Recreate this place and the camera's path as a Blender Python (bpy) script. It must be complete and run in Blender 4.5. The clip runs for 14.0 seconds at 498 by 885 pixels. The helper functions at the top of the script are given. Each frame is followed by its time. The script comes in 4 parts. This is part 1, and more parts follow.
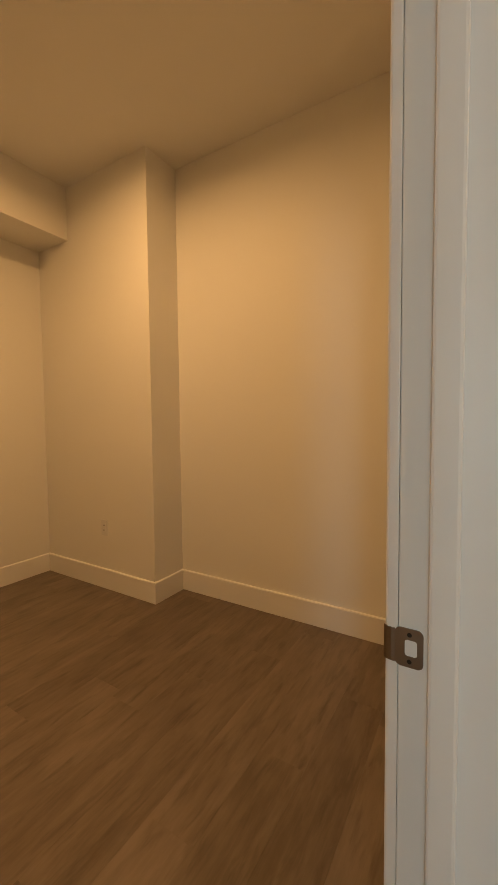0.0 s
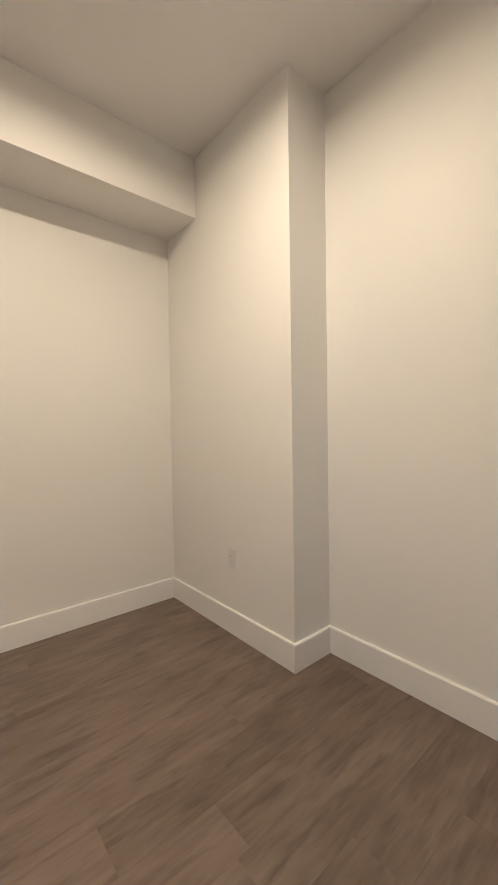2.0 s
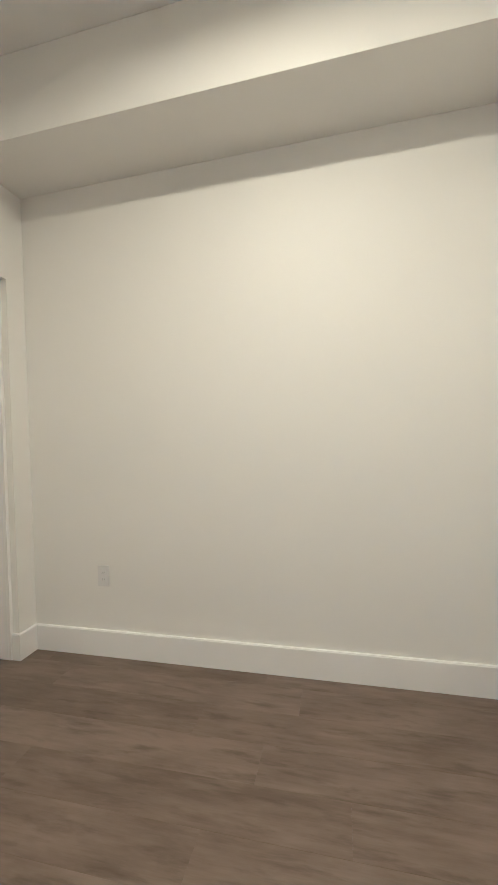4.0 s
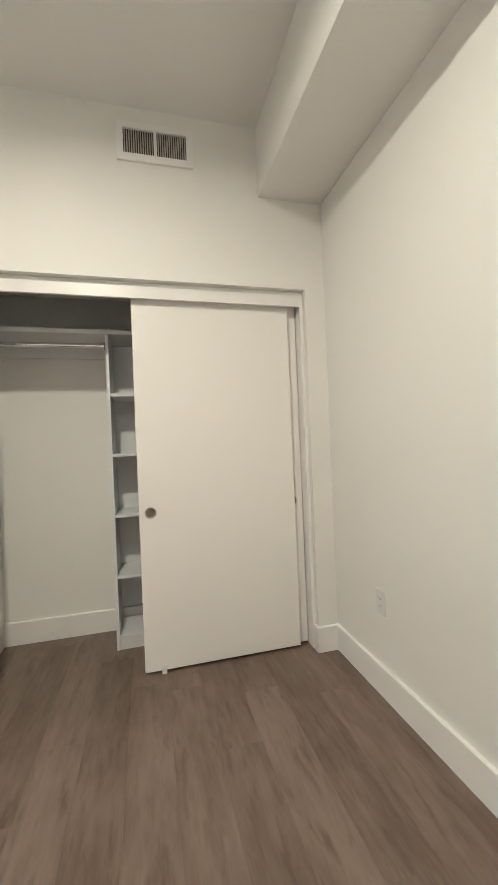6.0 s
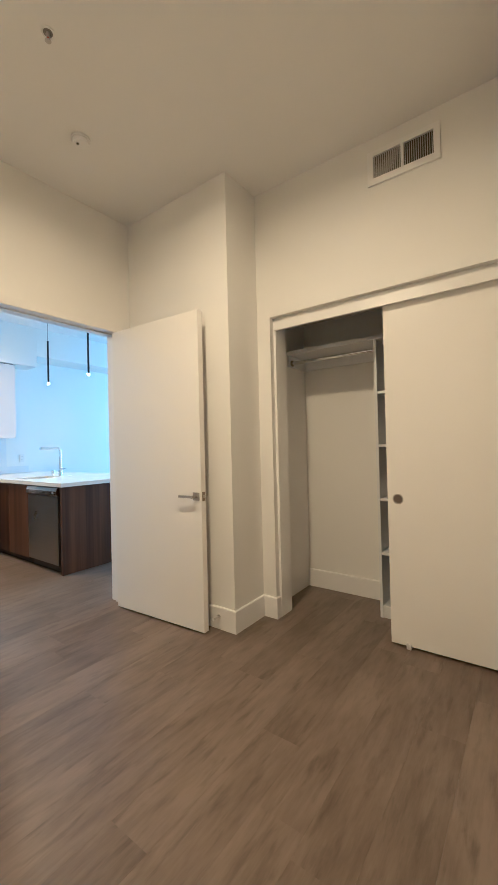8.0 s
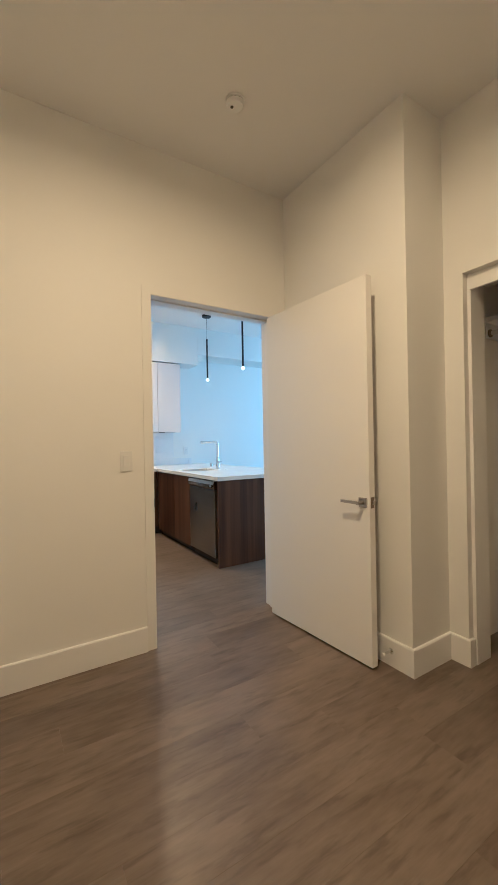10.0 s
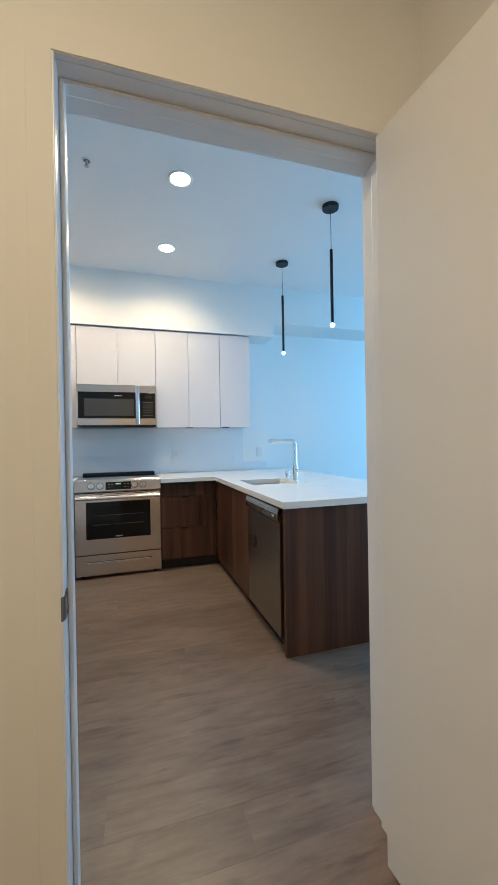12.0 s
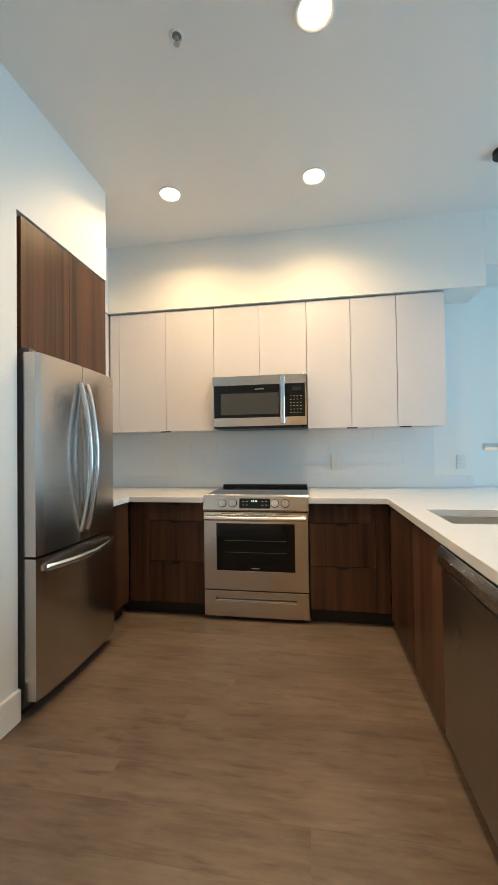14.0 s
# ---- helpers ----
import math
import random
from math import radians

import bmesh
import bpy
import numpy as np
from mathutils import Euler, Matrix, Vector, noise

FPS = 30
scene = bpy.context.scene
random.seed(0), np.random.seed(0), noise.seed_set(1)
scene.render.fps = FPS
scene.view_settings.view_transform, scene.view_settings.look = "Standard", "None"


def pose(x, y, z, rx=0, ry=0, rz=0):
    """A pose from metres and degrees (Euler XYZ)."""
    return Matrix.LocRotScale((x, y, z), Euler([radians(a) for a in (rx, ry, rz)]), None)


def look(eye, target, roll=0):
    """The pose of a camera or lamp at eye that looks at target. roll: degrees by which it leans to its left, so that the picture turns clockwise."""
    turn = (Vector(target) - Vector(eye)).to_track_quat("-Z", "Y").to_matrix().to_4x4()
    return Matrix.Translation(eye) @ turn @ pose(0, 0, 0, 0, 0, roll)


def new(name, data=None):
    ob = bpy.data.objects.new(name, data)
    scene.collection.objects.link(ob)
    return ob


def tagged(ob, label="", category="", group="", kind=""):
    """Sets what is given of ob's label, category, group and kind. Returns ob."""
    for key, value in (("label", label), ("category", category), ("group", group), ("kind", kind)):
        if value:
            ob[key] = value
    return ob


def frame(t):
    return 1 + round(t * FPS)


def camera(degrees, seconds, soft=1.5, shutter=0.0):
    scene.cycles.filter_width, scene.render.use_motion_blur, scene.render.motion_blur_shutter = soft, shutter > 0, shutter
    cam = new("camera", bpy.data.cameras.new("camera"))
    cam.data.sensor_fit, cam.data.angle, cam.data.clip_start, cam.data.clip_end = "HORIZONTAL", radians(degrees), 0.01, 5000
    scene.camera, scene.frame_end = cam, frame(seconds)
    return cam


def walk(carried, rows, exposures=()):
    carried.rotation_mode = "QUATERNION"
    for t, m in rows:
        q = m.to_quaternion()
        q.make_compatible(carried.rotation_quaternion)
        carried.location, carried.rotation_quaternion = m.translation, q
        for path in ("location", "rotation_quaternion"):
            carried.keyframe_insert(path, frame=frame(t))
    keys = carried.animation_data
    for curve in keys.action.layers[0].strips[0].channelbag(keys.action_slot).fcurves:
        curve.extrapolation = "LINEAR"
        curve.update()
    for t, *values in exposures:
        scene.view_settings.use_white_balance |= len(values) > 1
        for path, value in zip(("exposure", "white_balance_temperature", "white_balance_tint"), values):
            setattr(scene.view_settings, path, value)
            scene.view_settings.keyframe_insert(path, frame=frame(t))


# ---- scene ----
cam = camera(65.6, 14.0)
PATH = [
    (0, (-0.186, -0.123, 1.223), (1.52, 0.915, 1.119), -0.6),
    (0.5, (-0.041, 0.013, 1.211), (1.636, 1.101, 1.123), -0.8),
    (1, (0.03, 0.158, 1.192), (1.661, 1.313, 1.128), -0.9),
    (1.5, (0.148, 0.284, 1.208), (1.658, 1.595, 1.149), -0.8),
    (2, (0.27, 0.437, 1.213), (1.561, 1.963, 1.16), -0.9),
    (2.5, (0.41, 0.601, 1.212), (1.366, 2.357, 1.163), -1.0),
    (3, (0.546, 0.74, 1.202), (1.083, 2.666, 1.159), -1.1),
    (3.2, (0.583, 0.799, 1.185), (0.956, 2.763, 1.154), -1.2),
    (5.3, (1.246, 1.635, 1.193), (-0.406, 2.763, 1.194), -2.6),
    (5.5, (1.229, 1.724, 1.19), (-0.524, 2.686, 1.192), -2.6),
    (6, (1.186, 1.944, 1.22), (-0.749, 2.451, 1.228), -2.4),
    (6.5, (1.189, 2.175, 1.226), (-0.811, 2.187, 1.236), -2.2),
    (7, (1.264, 2.36, 1.231), (-0.684, 1.909, 1.252), -1.9),
    (7.5, (1.342, 2.527, 1.2), (-0.456, 1.651, 1.232), -1.7),
    (8, (1.384, 2.595, 1.204), (-0.228, 1.411, 1.223), -1.4),
    (8.5, (1.405, 2.626, 1.205), (-0.019, 1.222, 1.217), -1.2),
    (9, (1.428, 2.601, 1.218), (0.158, 1.056, 1.222), -1.2),
    (9.2, (1.414, 2.568, 1.215), (0.193, 0.984, 1.221), -1.2),
    (11.3, (0.576, 1.44, 1.243), (-0.231, -0.39, 1.229), -0.8),
    (11.5, (0.493, 1.304, 1.252), (-0.262, -0.548, 1.24), -0.8),
    (12, (0.301, 0.953, 1.236), (-0.301, -0.954, 1.23), -1.0),
    (12.5, (0.142, 0.641, 1.233), (-0.26, -1.318, 1.236), -1.0),
    (13, (0.027, 0.362, 1.243), (-0.144, -1.631, 1.259), -0.9),
    (13.5, (-0.021, 0.118, 1.241), (0.038, -1.881, 1.263), -0.8),
    (14, (-0.029, -0.092, 1.236), (0.292, -2.066, 1.271), -0.8),
]
walk(cam, [(t, look(eye, target, roll)) for t, eye, target, roll in PATH], exposures=[
    (0.0, -0.86, 6100, 17), (0.5, -0.55, 5800, 16), (1.0, -0.22, 4480, 13), (1.5, -0.02, 3900, 9), (2.0, 0.00, 3680, 10),
    (2.5, 0.14, 3480, 7), (3.0, 0.20, 3390, 5), (5.5, 0.40, 3380, 5), (6.5, 0.43, 3380, 5), (7.0, 0.35, 3420, 5), (7.5, 0.22, 3450, 5),
    (8.0, 0.08, 3800, 7), (8.5, -0.06, 3930, 7), (9.0, -0.18, 4000, 7), (11.5, -0.32, 3850, 6), (12.0, -0.40, 3800, 5),
    (12.5, -0.33, 3980, 4), (13.0, -0.35, 4330, 5), (13.5, -0.34, 4520, 5), (14.0, -0.34, 4480, 5)])

# ---- world and light ----
world = bpy.data.worlds.new("world")
scene.world = world
world.use_nodes = True
wn = world.node_tree
sky = wn.nodes.new("ShaderNodeTexSky")
sky.sky_type = "NISHITA"
sky.sun_disc = False
sky.sun_elevation = radians(48)
sky.sun_rotation = radians(90)
wn.links.new(sky.outputs[0], wn.nodes["Background"].inputs[0])
wn.nodes["Background"].inputs[1].default_value = 0.05

sun = bpy.data.lights.new("sun", "SUN")
sun.energy, sun.angle, sun.color = 3.0, radians(0.5), (1.0, 0.95, 0.88)
new("sun", sun).matrix_world = look((8, -2, 9), (0, -2, 0))

WARM = (1.0, 0.53, 0.165)
DAY = (0.70, 0.985, 0.955)


def lamp(name, kind, energy, colour, m, size=0.1, size_y=None, spread=180):
    light = bpy.data.lights.new(name, kind)
    light.energy, light.color = energy, colour
    if kind == "AREA":
        light.spread = radians(spread)
        light.shape, light.size = ("RECTANGLE" if size_y else "DISK"), size
        if size_y:
            light.size_y = size_y
    else:
        light.shadow_soft_size = size
    ob = new(name, light)
    ob.matrix_world = m
    return ob


BED_LAMP = (0.69, 1.51)
KITCHEN_LAMPS = ((-0.07, -1.645), (-0.07, -2.605), (0.906, -2.605))
PENDANTS = ((-1.192, -1.635), (-1.192, -2.59))
CEIL = 3.0
lamp("bedroom_downlight_lamp", "AREA", 47, WARM, look((*BED_LAMP, CEIL - 0.014), (*BED_LAMP, 0)), 0.13, spread=169)
for x, y in KITCHEN_LAMPS:
    lamp("kitchen_downlight_lamp", "AREA", 19, WARM, look((x, y, CEIL - 0.014), (x, y, 0)), 0.12, spread=144)
for x, y in PENDANTS:
    lamp("pendant_lamp", "POINT", 0.8, WARM, pose(x, y, 2.062), 0.014)
# skylight through the living-room windows
WINS = ((-2.45, -1.55), (-1.35, -0.45))
for (a, b), watts in zip(WINS, (70, 38)):
    lamp("window_sky_lamp", "AREA", watts, DAY, look((-5.62, (a + b) / 2, 1.45), (0, (a + b) / 2, 1.35)), b - a - 0.1, 2.2, 170)


# ---- materials ----
def material(name, colour, rough=0.5, metal=0.0, vary=0.06, scale=3.0, grain=60.0, bump=0.02, coat=0.0, spec=0.5, fleck=0.05):
    """Paint, stone, metal and plastic: two scales of tone, gloss that wanders, fine relief."""
    mat = bpy.data.materials.new(name)
    mat.use_nodes = True
    n, l = mat.node_tree.nodes, mat.node_tree.links
    b = n["Principled BSDF"]
    b.inputs["Metallic"].default_value = metal
    b.inputs["Specular IOR Level"].default_value = spec
    b.inputs["Coat Weight"].default_value = coat
    tc = n.new("ShaderNodeTexCoord")
    big, fine = n.new("ShaderNodeTexNoise"), n.new("ShaderNodeTexNoise")
    big.inputs["Scale"].default_value, big.inputs["Detail"].default_value = scale, 4
    fine.inputs["Scale"].default_value, fine.inputs["Detail"].default_value = grain, 6
    for t in (big, fine):
        l.new(tc.outputs["Object"], t.inputs["Vector"])
    ramp = n.new("ShaderNodeMix")
    ramp.data_type = "RGBA"
    ramp.inputs[6].default_value = (*[c * (1 - vary) for c in colour], 1)
    ramp.inputs[7].default_value = (*[min(1, c * (1 + vary)) for c in colour], 1)
    l.new(big.outputs["Fac"], ramp.inputs[0])
    mul = n.new("ShaderNodeMix")
    mul.data_type, mul.blend_type = "RGBA", "MULTIPLY"
    mul.inputs[0].default_value = fleck
    l.new(ramp.outputs[2], mul.inputs[6])
    l.new(fine.outputs["Color"], mul.inputs[7])
    l.new(mul.outputs[2], b.inputs["Base Color"])
    rr = n.new("ShaderNodeMapRange")
    rr.inputs["To Min"].default_value, rr.inputs["To Max"].default_value = max(0.02, rough * 0.85), min(1, rough * 1.15)
    l.new(big.outputs["Fac"], rr.inputs[0])
    l.new(rr.outputs[0], b.inputs["Roughness"])
    if bump:
        bp = n.new("ShaderNodeBump")
        bp.inputs["Strength"].default_value, bp.inputs["Distance"].default_value = bump, 0.002
        l.new(fine.outputs["Fac"], bp.inputs["Height"])
        l.new(bp.outputs[0], b.inputs["Normal"])
    return mat


def wood(name, dark, light, along, rough=0.45, streak=26.0, per_object=True, stretch=0.05, tone=0.35):
    """Wood grain that runs along one axis; each piece takes its own tone and cut."""
    mat = bpy.data.materials.new(name)
    mat.use_nodes = True
    n, l = mat.node_tree.nodes, mat.node_tree.links
    b = n["Principled BSDF"]
    b.inputs["Specular IOR Level"].default_value = 0.3
    tc, info = n.new("ShaderNodeTexCoord"), n.new("ShaderNodeObjectInfo")
    shift = n.new("ShaderNodeVectorMath")
    shift.operation = "MULTIPLY_ADD"
    l.new(info.outputs["Random"], shift.inputs[0])
    shift.inputs[1].default_value = (37.0, 23.0, 51.0) if per_object else (0, 0, 0)
    l.new(tc.outputs["Object"], shift.inputs[2])
    mp = n.new("ShaderNodeMapping")
    s = [1.0, 1.0, 1.0]
    s[along] = stretch
    mp.inputs["Scale"].default_value = s
    l.new(shift.outputs[0], mp.inputs["Vector"])
    coarse, fine, pores = (n.new("ShaderNodeTexNoise") for _ in range(3))
    coarse.inputs["Scale"].default_value, coarse.inputs["Detail"].default_value = streak * 0.38, 5
    coarse.inputs["Distortion"].default_value = 0.6
    fine.inputs["Scale"].default_value, fine.inputs["Detail"].default_value = streak * 2.2, 8
    pores.inputs["Scale"].default_value, pores.inputs["Detail"].default_value = streak * 11, 3
    for t in (coarse, fine, pores):
        l.new(mp.outputs[0], t.inputs["Vector"])
    add = n.new("ShaderNodeMath")
    add.operation = "MULTIPLY_ADD"
    l.new(fine.outputs["Fac"], add.inputs[0])
    add.inputs[1].default_value = 0.45
    l.new(coarse.outputs["Fac"], add.inputs[2])
    ton = n.new("ShaderNodeMath")
    ton.operation = "MULTIPLY_ADD"
    l.new(info.outputs["Random"], ton.inputs[0])
    ton.inputs[1].default_value = tone if per_object else 0.0
    l.new(add.outputs[0], ton.inputs[2])
    rp = n.new("ShaderNodeMapRange")
    rp.inputs["From Min"].default_value, rp.inputs["From Max"].default_value = 0.50, 0.99 + (tone if per_object else 0)
    l.new(ton.outputs[0], rp.inputs[0])
    mix = n.new("ShaderNodeMix")
    mix.data_type = "RGBA"
    mix.inputs[6].default_value, mix.inputs[7].default_value = (*dark, 1), (*light, 1)
    l.new(rp.outputs[0], mix.inputs[0])
    l.new(mix.outputs[2], b.inputs["Base Color"])
    rr = n.new("ShaderNodeMapRange")
    rr.inputs["To Min"].default_value, rr.inputs["To Max"].default_value = rough * 0.85, rough * 1.2
    l.new(fine.outputs["Fac"], rr.inputs[0])
    l.new(rr.outputs[0], b.inputs["Roughness"])
    bp = n.new("ShaderNodeBump")
    bp.inputs["Strength"].default_value, bp.inputs["Distance"].default_value = 0.10, 0.001
    l.new(pores.outputs["Fac"], bp.inputs["Height"])
    l.new(bp.outputs[0], b.inputs["Normal"])
    return mat


def plank_finish(name, dark, mid, pale):
    """Wood-look vinyl: mottled grey-brown with short soft streaks along x, dark smudges and a few knots."""
    mat = bpy.data.materials.new(name)
    mat.use_nodes = True
    n, l = mat.node_tree.nodes, mat.node_tree.links
    b = n["Principled BSDF"]
    tc, info = n.new("ShaderNodeTexCoord"), n.new("ShaderNodeObjectInfo")
    shift = n.new("ShaderNodeVectorMath")
    shift.operation = "MULTIPLY_ADD"
    l.new(info.outputs["Random"], shift.inputs[0])
    shift.inputs[1].default_value = (41.0, 67.0, 0.0)
    l.new(tc.outputs["Object"], shift.inputs[2])

    def streaks(sx, sy, detail, twist):
        mp, no = n.new("ShaderNodeMapping"), n.new("ShaderNodeTexNoise")
        mp.inputs["Scale"].default_value = (sx, sy, 1.0)
        no.inputs["Scale"].default_value, no.inputs["Detail"].default_value, no.inputs["Distortion"].default_value = 1.0, detail, twist
        no.inputs["Roughness"].default_value = 0.6
        l.new(shift.outputs[0], mp.inputs["Vector"])
        l.new(mp.outputs[0], no.inputs["Vector"])
        return no

    cloud, band, fibre = streaks(3.0, 9.0, 4, 0.0), streaks(4.8, 38.0, 8, 0.2), streaks(18.0, 280.0, 4, 0.0)
    smudge = streaks(4.2, 23.0, 8, 0.25)
    m1 = n.new("ShaderNodeMath")
    m1.operation = "MULTIPLY_ADD"
    l.new(band.outputs["Fac"], m1.inputs[0])
    m1.inputs[1].default_value = 0.75
    l.new(cloud.outputs["Fac"], m1.inputs[2])
    m2 = n.new("ShaderNodeMath")
    m2.operation = "MULTIPLY_ADD"
    l.new(fibre.outputs["Fac"], m2.inputs[0])
    m2.inputs[1].default_value = 0.22
    l.new(m1.outputs[0], m2.inputs[2])
    m3 = n.new("ShaderNodeMath")
    m3.operation = "MULTIPLY_ADD"
    l.new(info.outputs["Random"], m3.inputs[0])
    m3.inputs[1].default_value = 0.26
    l.new(m2.outputs[0], m3.inputs[2])
    rp = n.new("ShaderNodeMapRange")
    rp.inputs["From Min"].default_value, rp.inputs["From Max"].default_value = 0.84, 1.37
    l.new(m3.outputs[0], rp.inputs[0])
    mix = n.new("ShaderNodeMix")
    mix.data_type = "RGBA"
    mix.inputs[6].default_value, mix.inputs[7].default_value = (*mid, 1), (*pale, 1)
    l.new(rp.outputs[0], mix.inputs[0])
    sp = n.new("ShaderNodeMapRange")
    sp.inputs["From Min"].default_value, sp.inputs["From Max"].default_value = 0.53, 0.70
    sp.inputs["To Max"].default_value = 0.52
    l.new(smudge.outputs["Fac"], sp.inputs[0])
    mix2 = n.new("ShaderNodeMix")
    mix2.data_type = "RGBA"
    l.new(sp.outputs[0], mix2.inputs[0])
    l.new(mix.outputs[2], mix2.inputs[6])
    mix2.inputs[7].default_value = (*dark, 1)
    l.new(mix2.outputs[2], b.inputs["Base Color"])
    rr = n.new("ShaderNodeMapRange")
    rr.inputs["To Min"].default_value, rr.inputs["To Max"].default_value = 0.28, 0.43
    l.new(band.outputs["Fac"], rr.inputs[0])
    l.new(rr.outputs[0], b.inputs["Roughness"])
    bp = n.new("ShaderNodeBump")
    bp.inputs["Strength"].default_value, bp.inputs["Distance"].default_value = 0.12, 0.0008
    l.new(fibre.outputs["Fac"], bp.inputs["Height"])
    l.new(bp.outputs[0], b.inputs["Normal"])
    return mat


def steel(name, colour, along, rough=0.28, spread=0.0):
    """Brushed metal: fine scratches along one axis."""
    mat = bpy.data.materials.new(name)
    mat.use_nodes = True
    n, l = mat.node_tree.nodes, mat.node_tree.links
    b = n["Principled BSDF"]
    b.inputs["Base Color"].default_value, b.inputs["Metallic"].default_value = (*colour, 1), 1.0
    tc, mp = n.new("ShaderNodeTexCoord"), n.new("ShaderNodeMapping")
    s = [70.0, 70.0, 70.0]
    s[along] = 0.8
    mp.inputs["Scale"].default_value = s
    l.new(tc.outputs["Object"], mp.inputs["Vector"])
    no, cloud = n.new("ShaderNodeTexNoise"), n.new("ShaderNodeTexNoise")
    no.inputs["Scale"].default_value, no.inputs["Detail"].default_value = 1.0, 4
    cloud.inputs["Scale"].default_value = 2.5
    l.new(mp.outputs[0], no.inputs["Vector"])
    l.new(tc.outputs["Object"], cloud.inputs["Vector"])
    rr = n.new("ShaderNodeMapRange")
    rr.inputs["To Min"].default_value, rr.inputs["To Max"].default_value = rough * 0.95, rough * 1.05
    l.new(cloud.outputs["Fac"], rr.inputs[0])
    l.new(rr.outputs[0], b.inputs["Roughness"])
    tint = n.new("ShaderNodeMix")
    tint.data_type = "RGBA"
    tint.inputs[6].default_value, tint.inputs[7].default_value = (*[c * 0.93 for c in colour], 1), (*[c * 1.07 for c in colour], 1)
    l.new(no.outputs["Fac"], tint.inputs[0])
    l.new(tint.outputs[2], b.inputs["Base Color"])
    if spread:
        tan = n.new("ShaderNodeTangent")
        tan.direction_type, tan.axis = "RADIAL", "Z"
        b.inputs["Anisotropic"].default_value, b.inputs["Anisotropic Rotation"].default_value = spread, 0.25
        l.new(tan.outputs[0], b.inputs["Tangent"])
    return mat


def glow(name, colour, strength):
    mat = bpy.data.materials.new(name)
    mat.use_nodes = True
    b = mat.node_tree.nodes["Principled BSDF"]
    b.inputs["Base Color"].default_value = (0.9, 0.9, 0.88, 1)
    b.inputs["Emission Color"].default_value, b.inputs["Emission Strength"].default_value = (*colour, 1), strength
    return mat


def clear_glass(name, rough=0.0):
    mat = bpy.data.materials.new(name)
    mat.use_nodes = True
    b = mat.node_tree.nodes["Principled BSDF"]
    b.inputs["Transmission Weight"].default_value, b.inputs["Roughness"].default_value, b.inputs["IOR"].default_value = 1.0, rough, 1.45
    return mat


PAINT = material("wall_paint", (0.80, 0.79, 0.755), 0.58, vary=0.015, scale=1.2, grain=220, bump=0.10, fleck=0.02)
CEILING_PAINT = material("ceiling_paint", (0.80, 0.79, 0.77), 0.8, vary=0.02, scale=1.0, grain=260, bump=0.12, fleck=0.02)
TRIM = material("trim_paint", (0.83, 0.82, 0.80), 0.32, vary=0.015, scale=2.0, grain=120, bump=0.03, fleck=0.02)
DOOR_PAINT = material("door_paint", (0.83, 0.812, 0.77), 0.36, vary=0.012, scale=1.5, grain=160, bump=0.05, fleck=0.02)
CLOSET_WHITE = material("closet_melamine", (0.76, 0.77, 0.78), 0.4, vary=0.012, grain=90, bump=0.02)
PLATE = material("outlet_plastic", (0.74, 0.74, 0.73), 0.3, vary=0.01, bump=0.0)
PLASTIC = material("white_plastic", (0.80, 0.80, 0.78), 0.3, vary=0.01, bump=0.0)
CABINET_WHITE = material("upper_cabinet_laminate", (0.67, 0.65, 0.665), 0.34, vary=0.01, grain=140, bump=0.03)
QUARTZ = material("quartz", (0.80, 0.80, 0.79), 0.16, vary=0.02, scale=8, grain=300, bump=0.0, fleck=0.06)
TILE = material("glazed_tile", (0.76, 0.78, 0.80), 0.12, vary=0.015, scale=4, grain=20, bump=0.06, fleck=0.02)
GROUT = material("grout", (0.75, 0.77, 0.79), 0.7, vary=0.04, grain=200, bump=0.1)
FLOOR_WOOD = plank_finish("vinyl_plank", (0.043, 0.031, 0.021), (0.110, 0.081, 0.0575), (0.196, 0.152, 0.1125))
WALNUT = wood("walnut_laminate", (0.011, 0.0054, 0.0029), (0.135, 0.062, 0.029), 2, 0.42, 22, True, 0.025, 0.10)
UNDER = material("subfloor", (0.10, 0.08, 0.065), 0.9, bump=0.1)
# near-black for plinths, slots, screws and the painted shade above the upper cabinets
DARK = material("dark_plinth_and_gap_shade", (0.012, 0.010, 0.009), 0.6)
BLACK = material("black_plastic", (0.012, 0.012, 0.013), 0.35, bump=0.0)
BRONZE = material("dark_bronze", (0.022, 0.018, 0.016), 0.4, metal=0.6)
BLACK_METAL = material("matt_black_metal", (0.012, 0.012, 0.013), 0.45, metal=0.3)
GLASS_BLACK = material("black_glass", (0.005, 0.005, 0.006), 0.06, spec=0.35, vary=0.0, bump=0.0, fleck=0.0)
OVEN_GLASS = material("oven_window_glass", (0.008, 0.008, 0.008), 0.10, spec=0.3, vary=0.0, bump=0.0, fleck=0.0)
SCREEN_GLASS = material("microwave_screen", (0.055, 0.055, 0.052), 0.16, vary=0.02, bump=0.0, fleck=0.1, grain=900)
STEEL_H = steel("brushed_steel_across", (0.62, 0.565, 0.50), 0, 0.18, 0.6)
STEEL_Y = steel("brushed_steel_deep", (0.54, 0.51, 0.475), 1, 0.22, 0.65)
STEEL_DARK = steel("dark_brushed_steel", (0.35, 0.33, 0.305), 1, 0.28, 0.6)
SATIN = steel("satin_nickel", (0.44, 0.415, 0.38), 2, 0.30)
WORN_NICKEL = steel("worn_nickel", (0.24, 0.20, 0.165), 2, 0.36)
CHROME = material("chrome", (0.80, 0.80, 0.80), 0.07, metal=1.0, vary=0.0, bump=0.0, fleck=0.0)
SINK_STEEL = steel("sink_steel", (0.68, 0.67, 0.65), 1, 0.34)
RACK = material("oven_rack", (0.10, 0.10, 0.10), 0.4, bump=0.0)
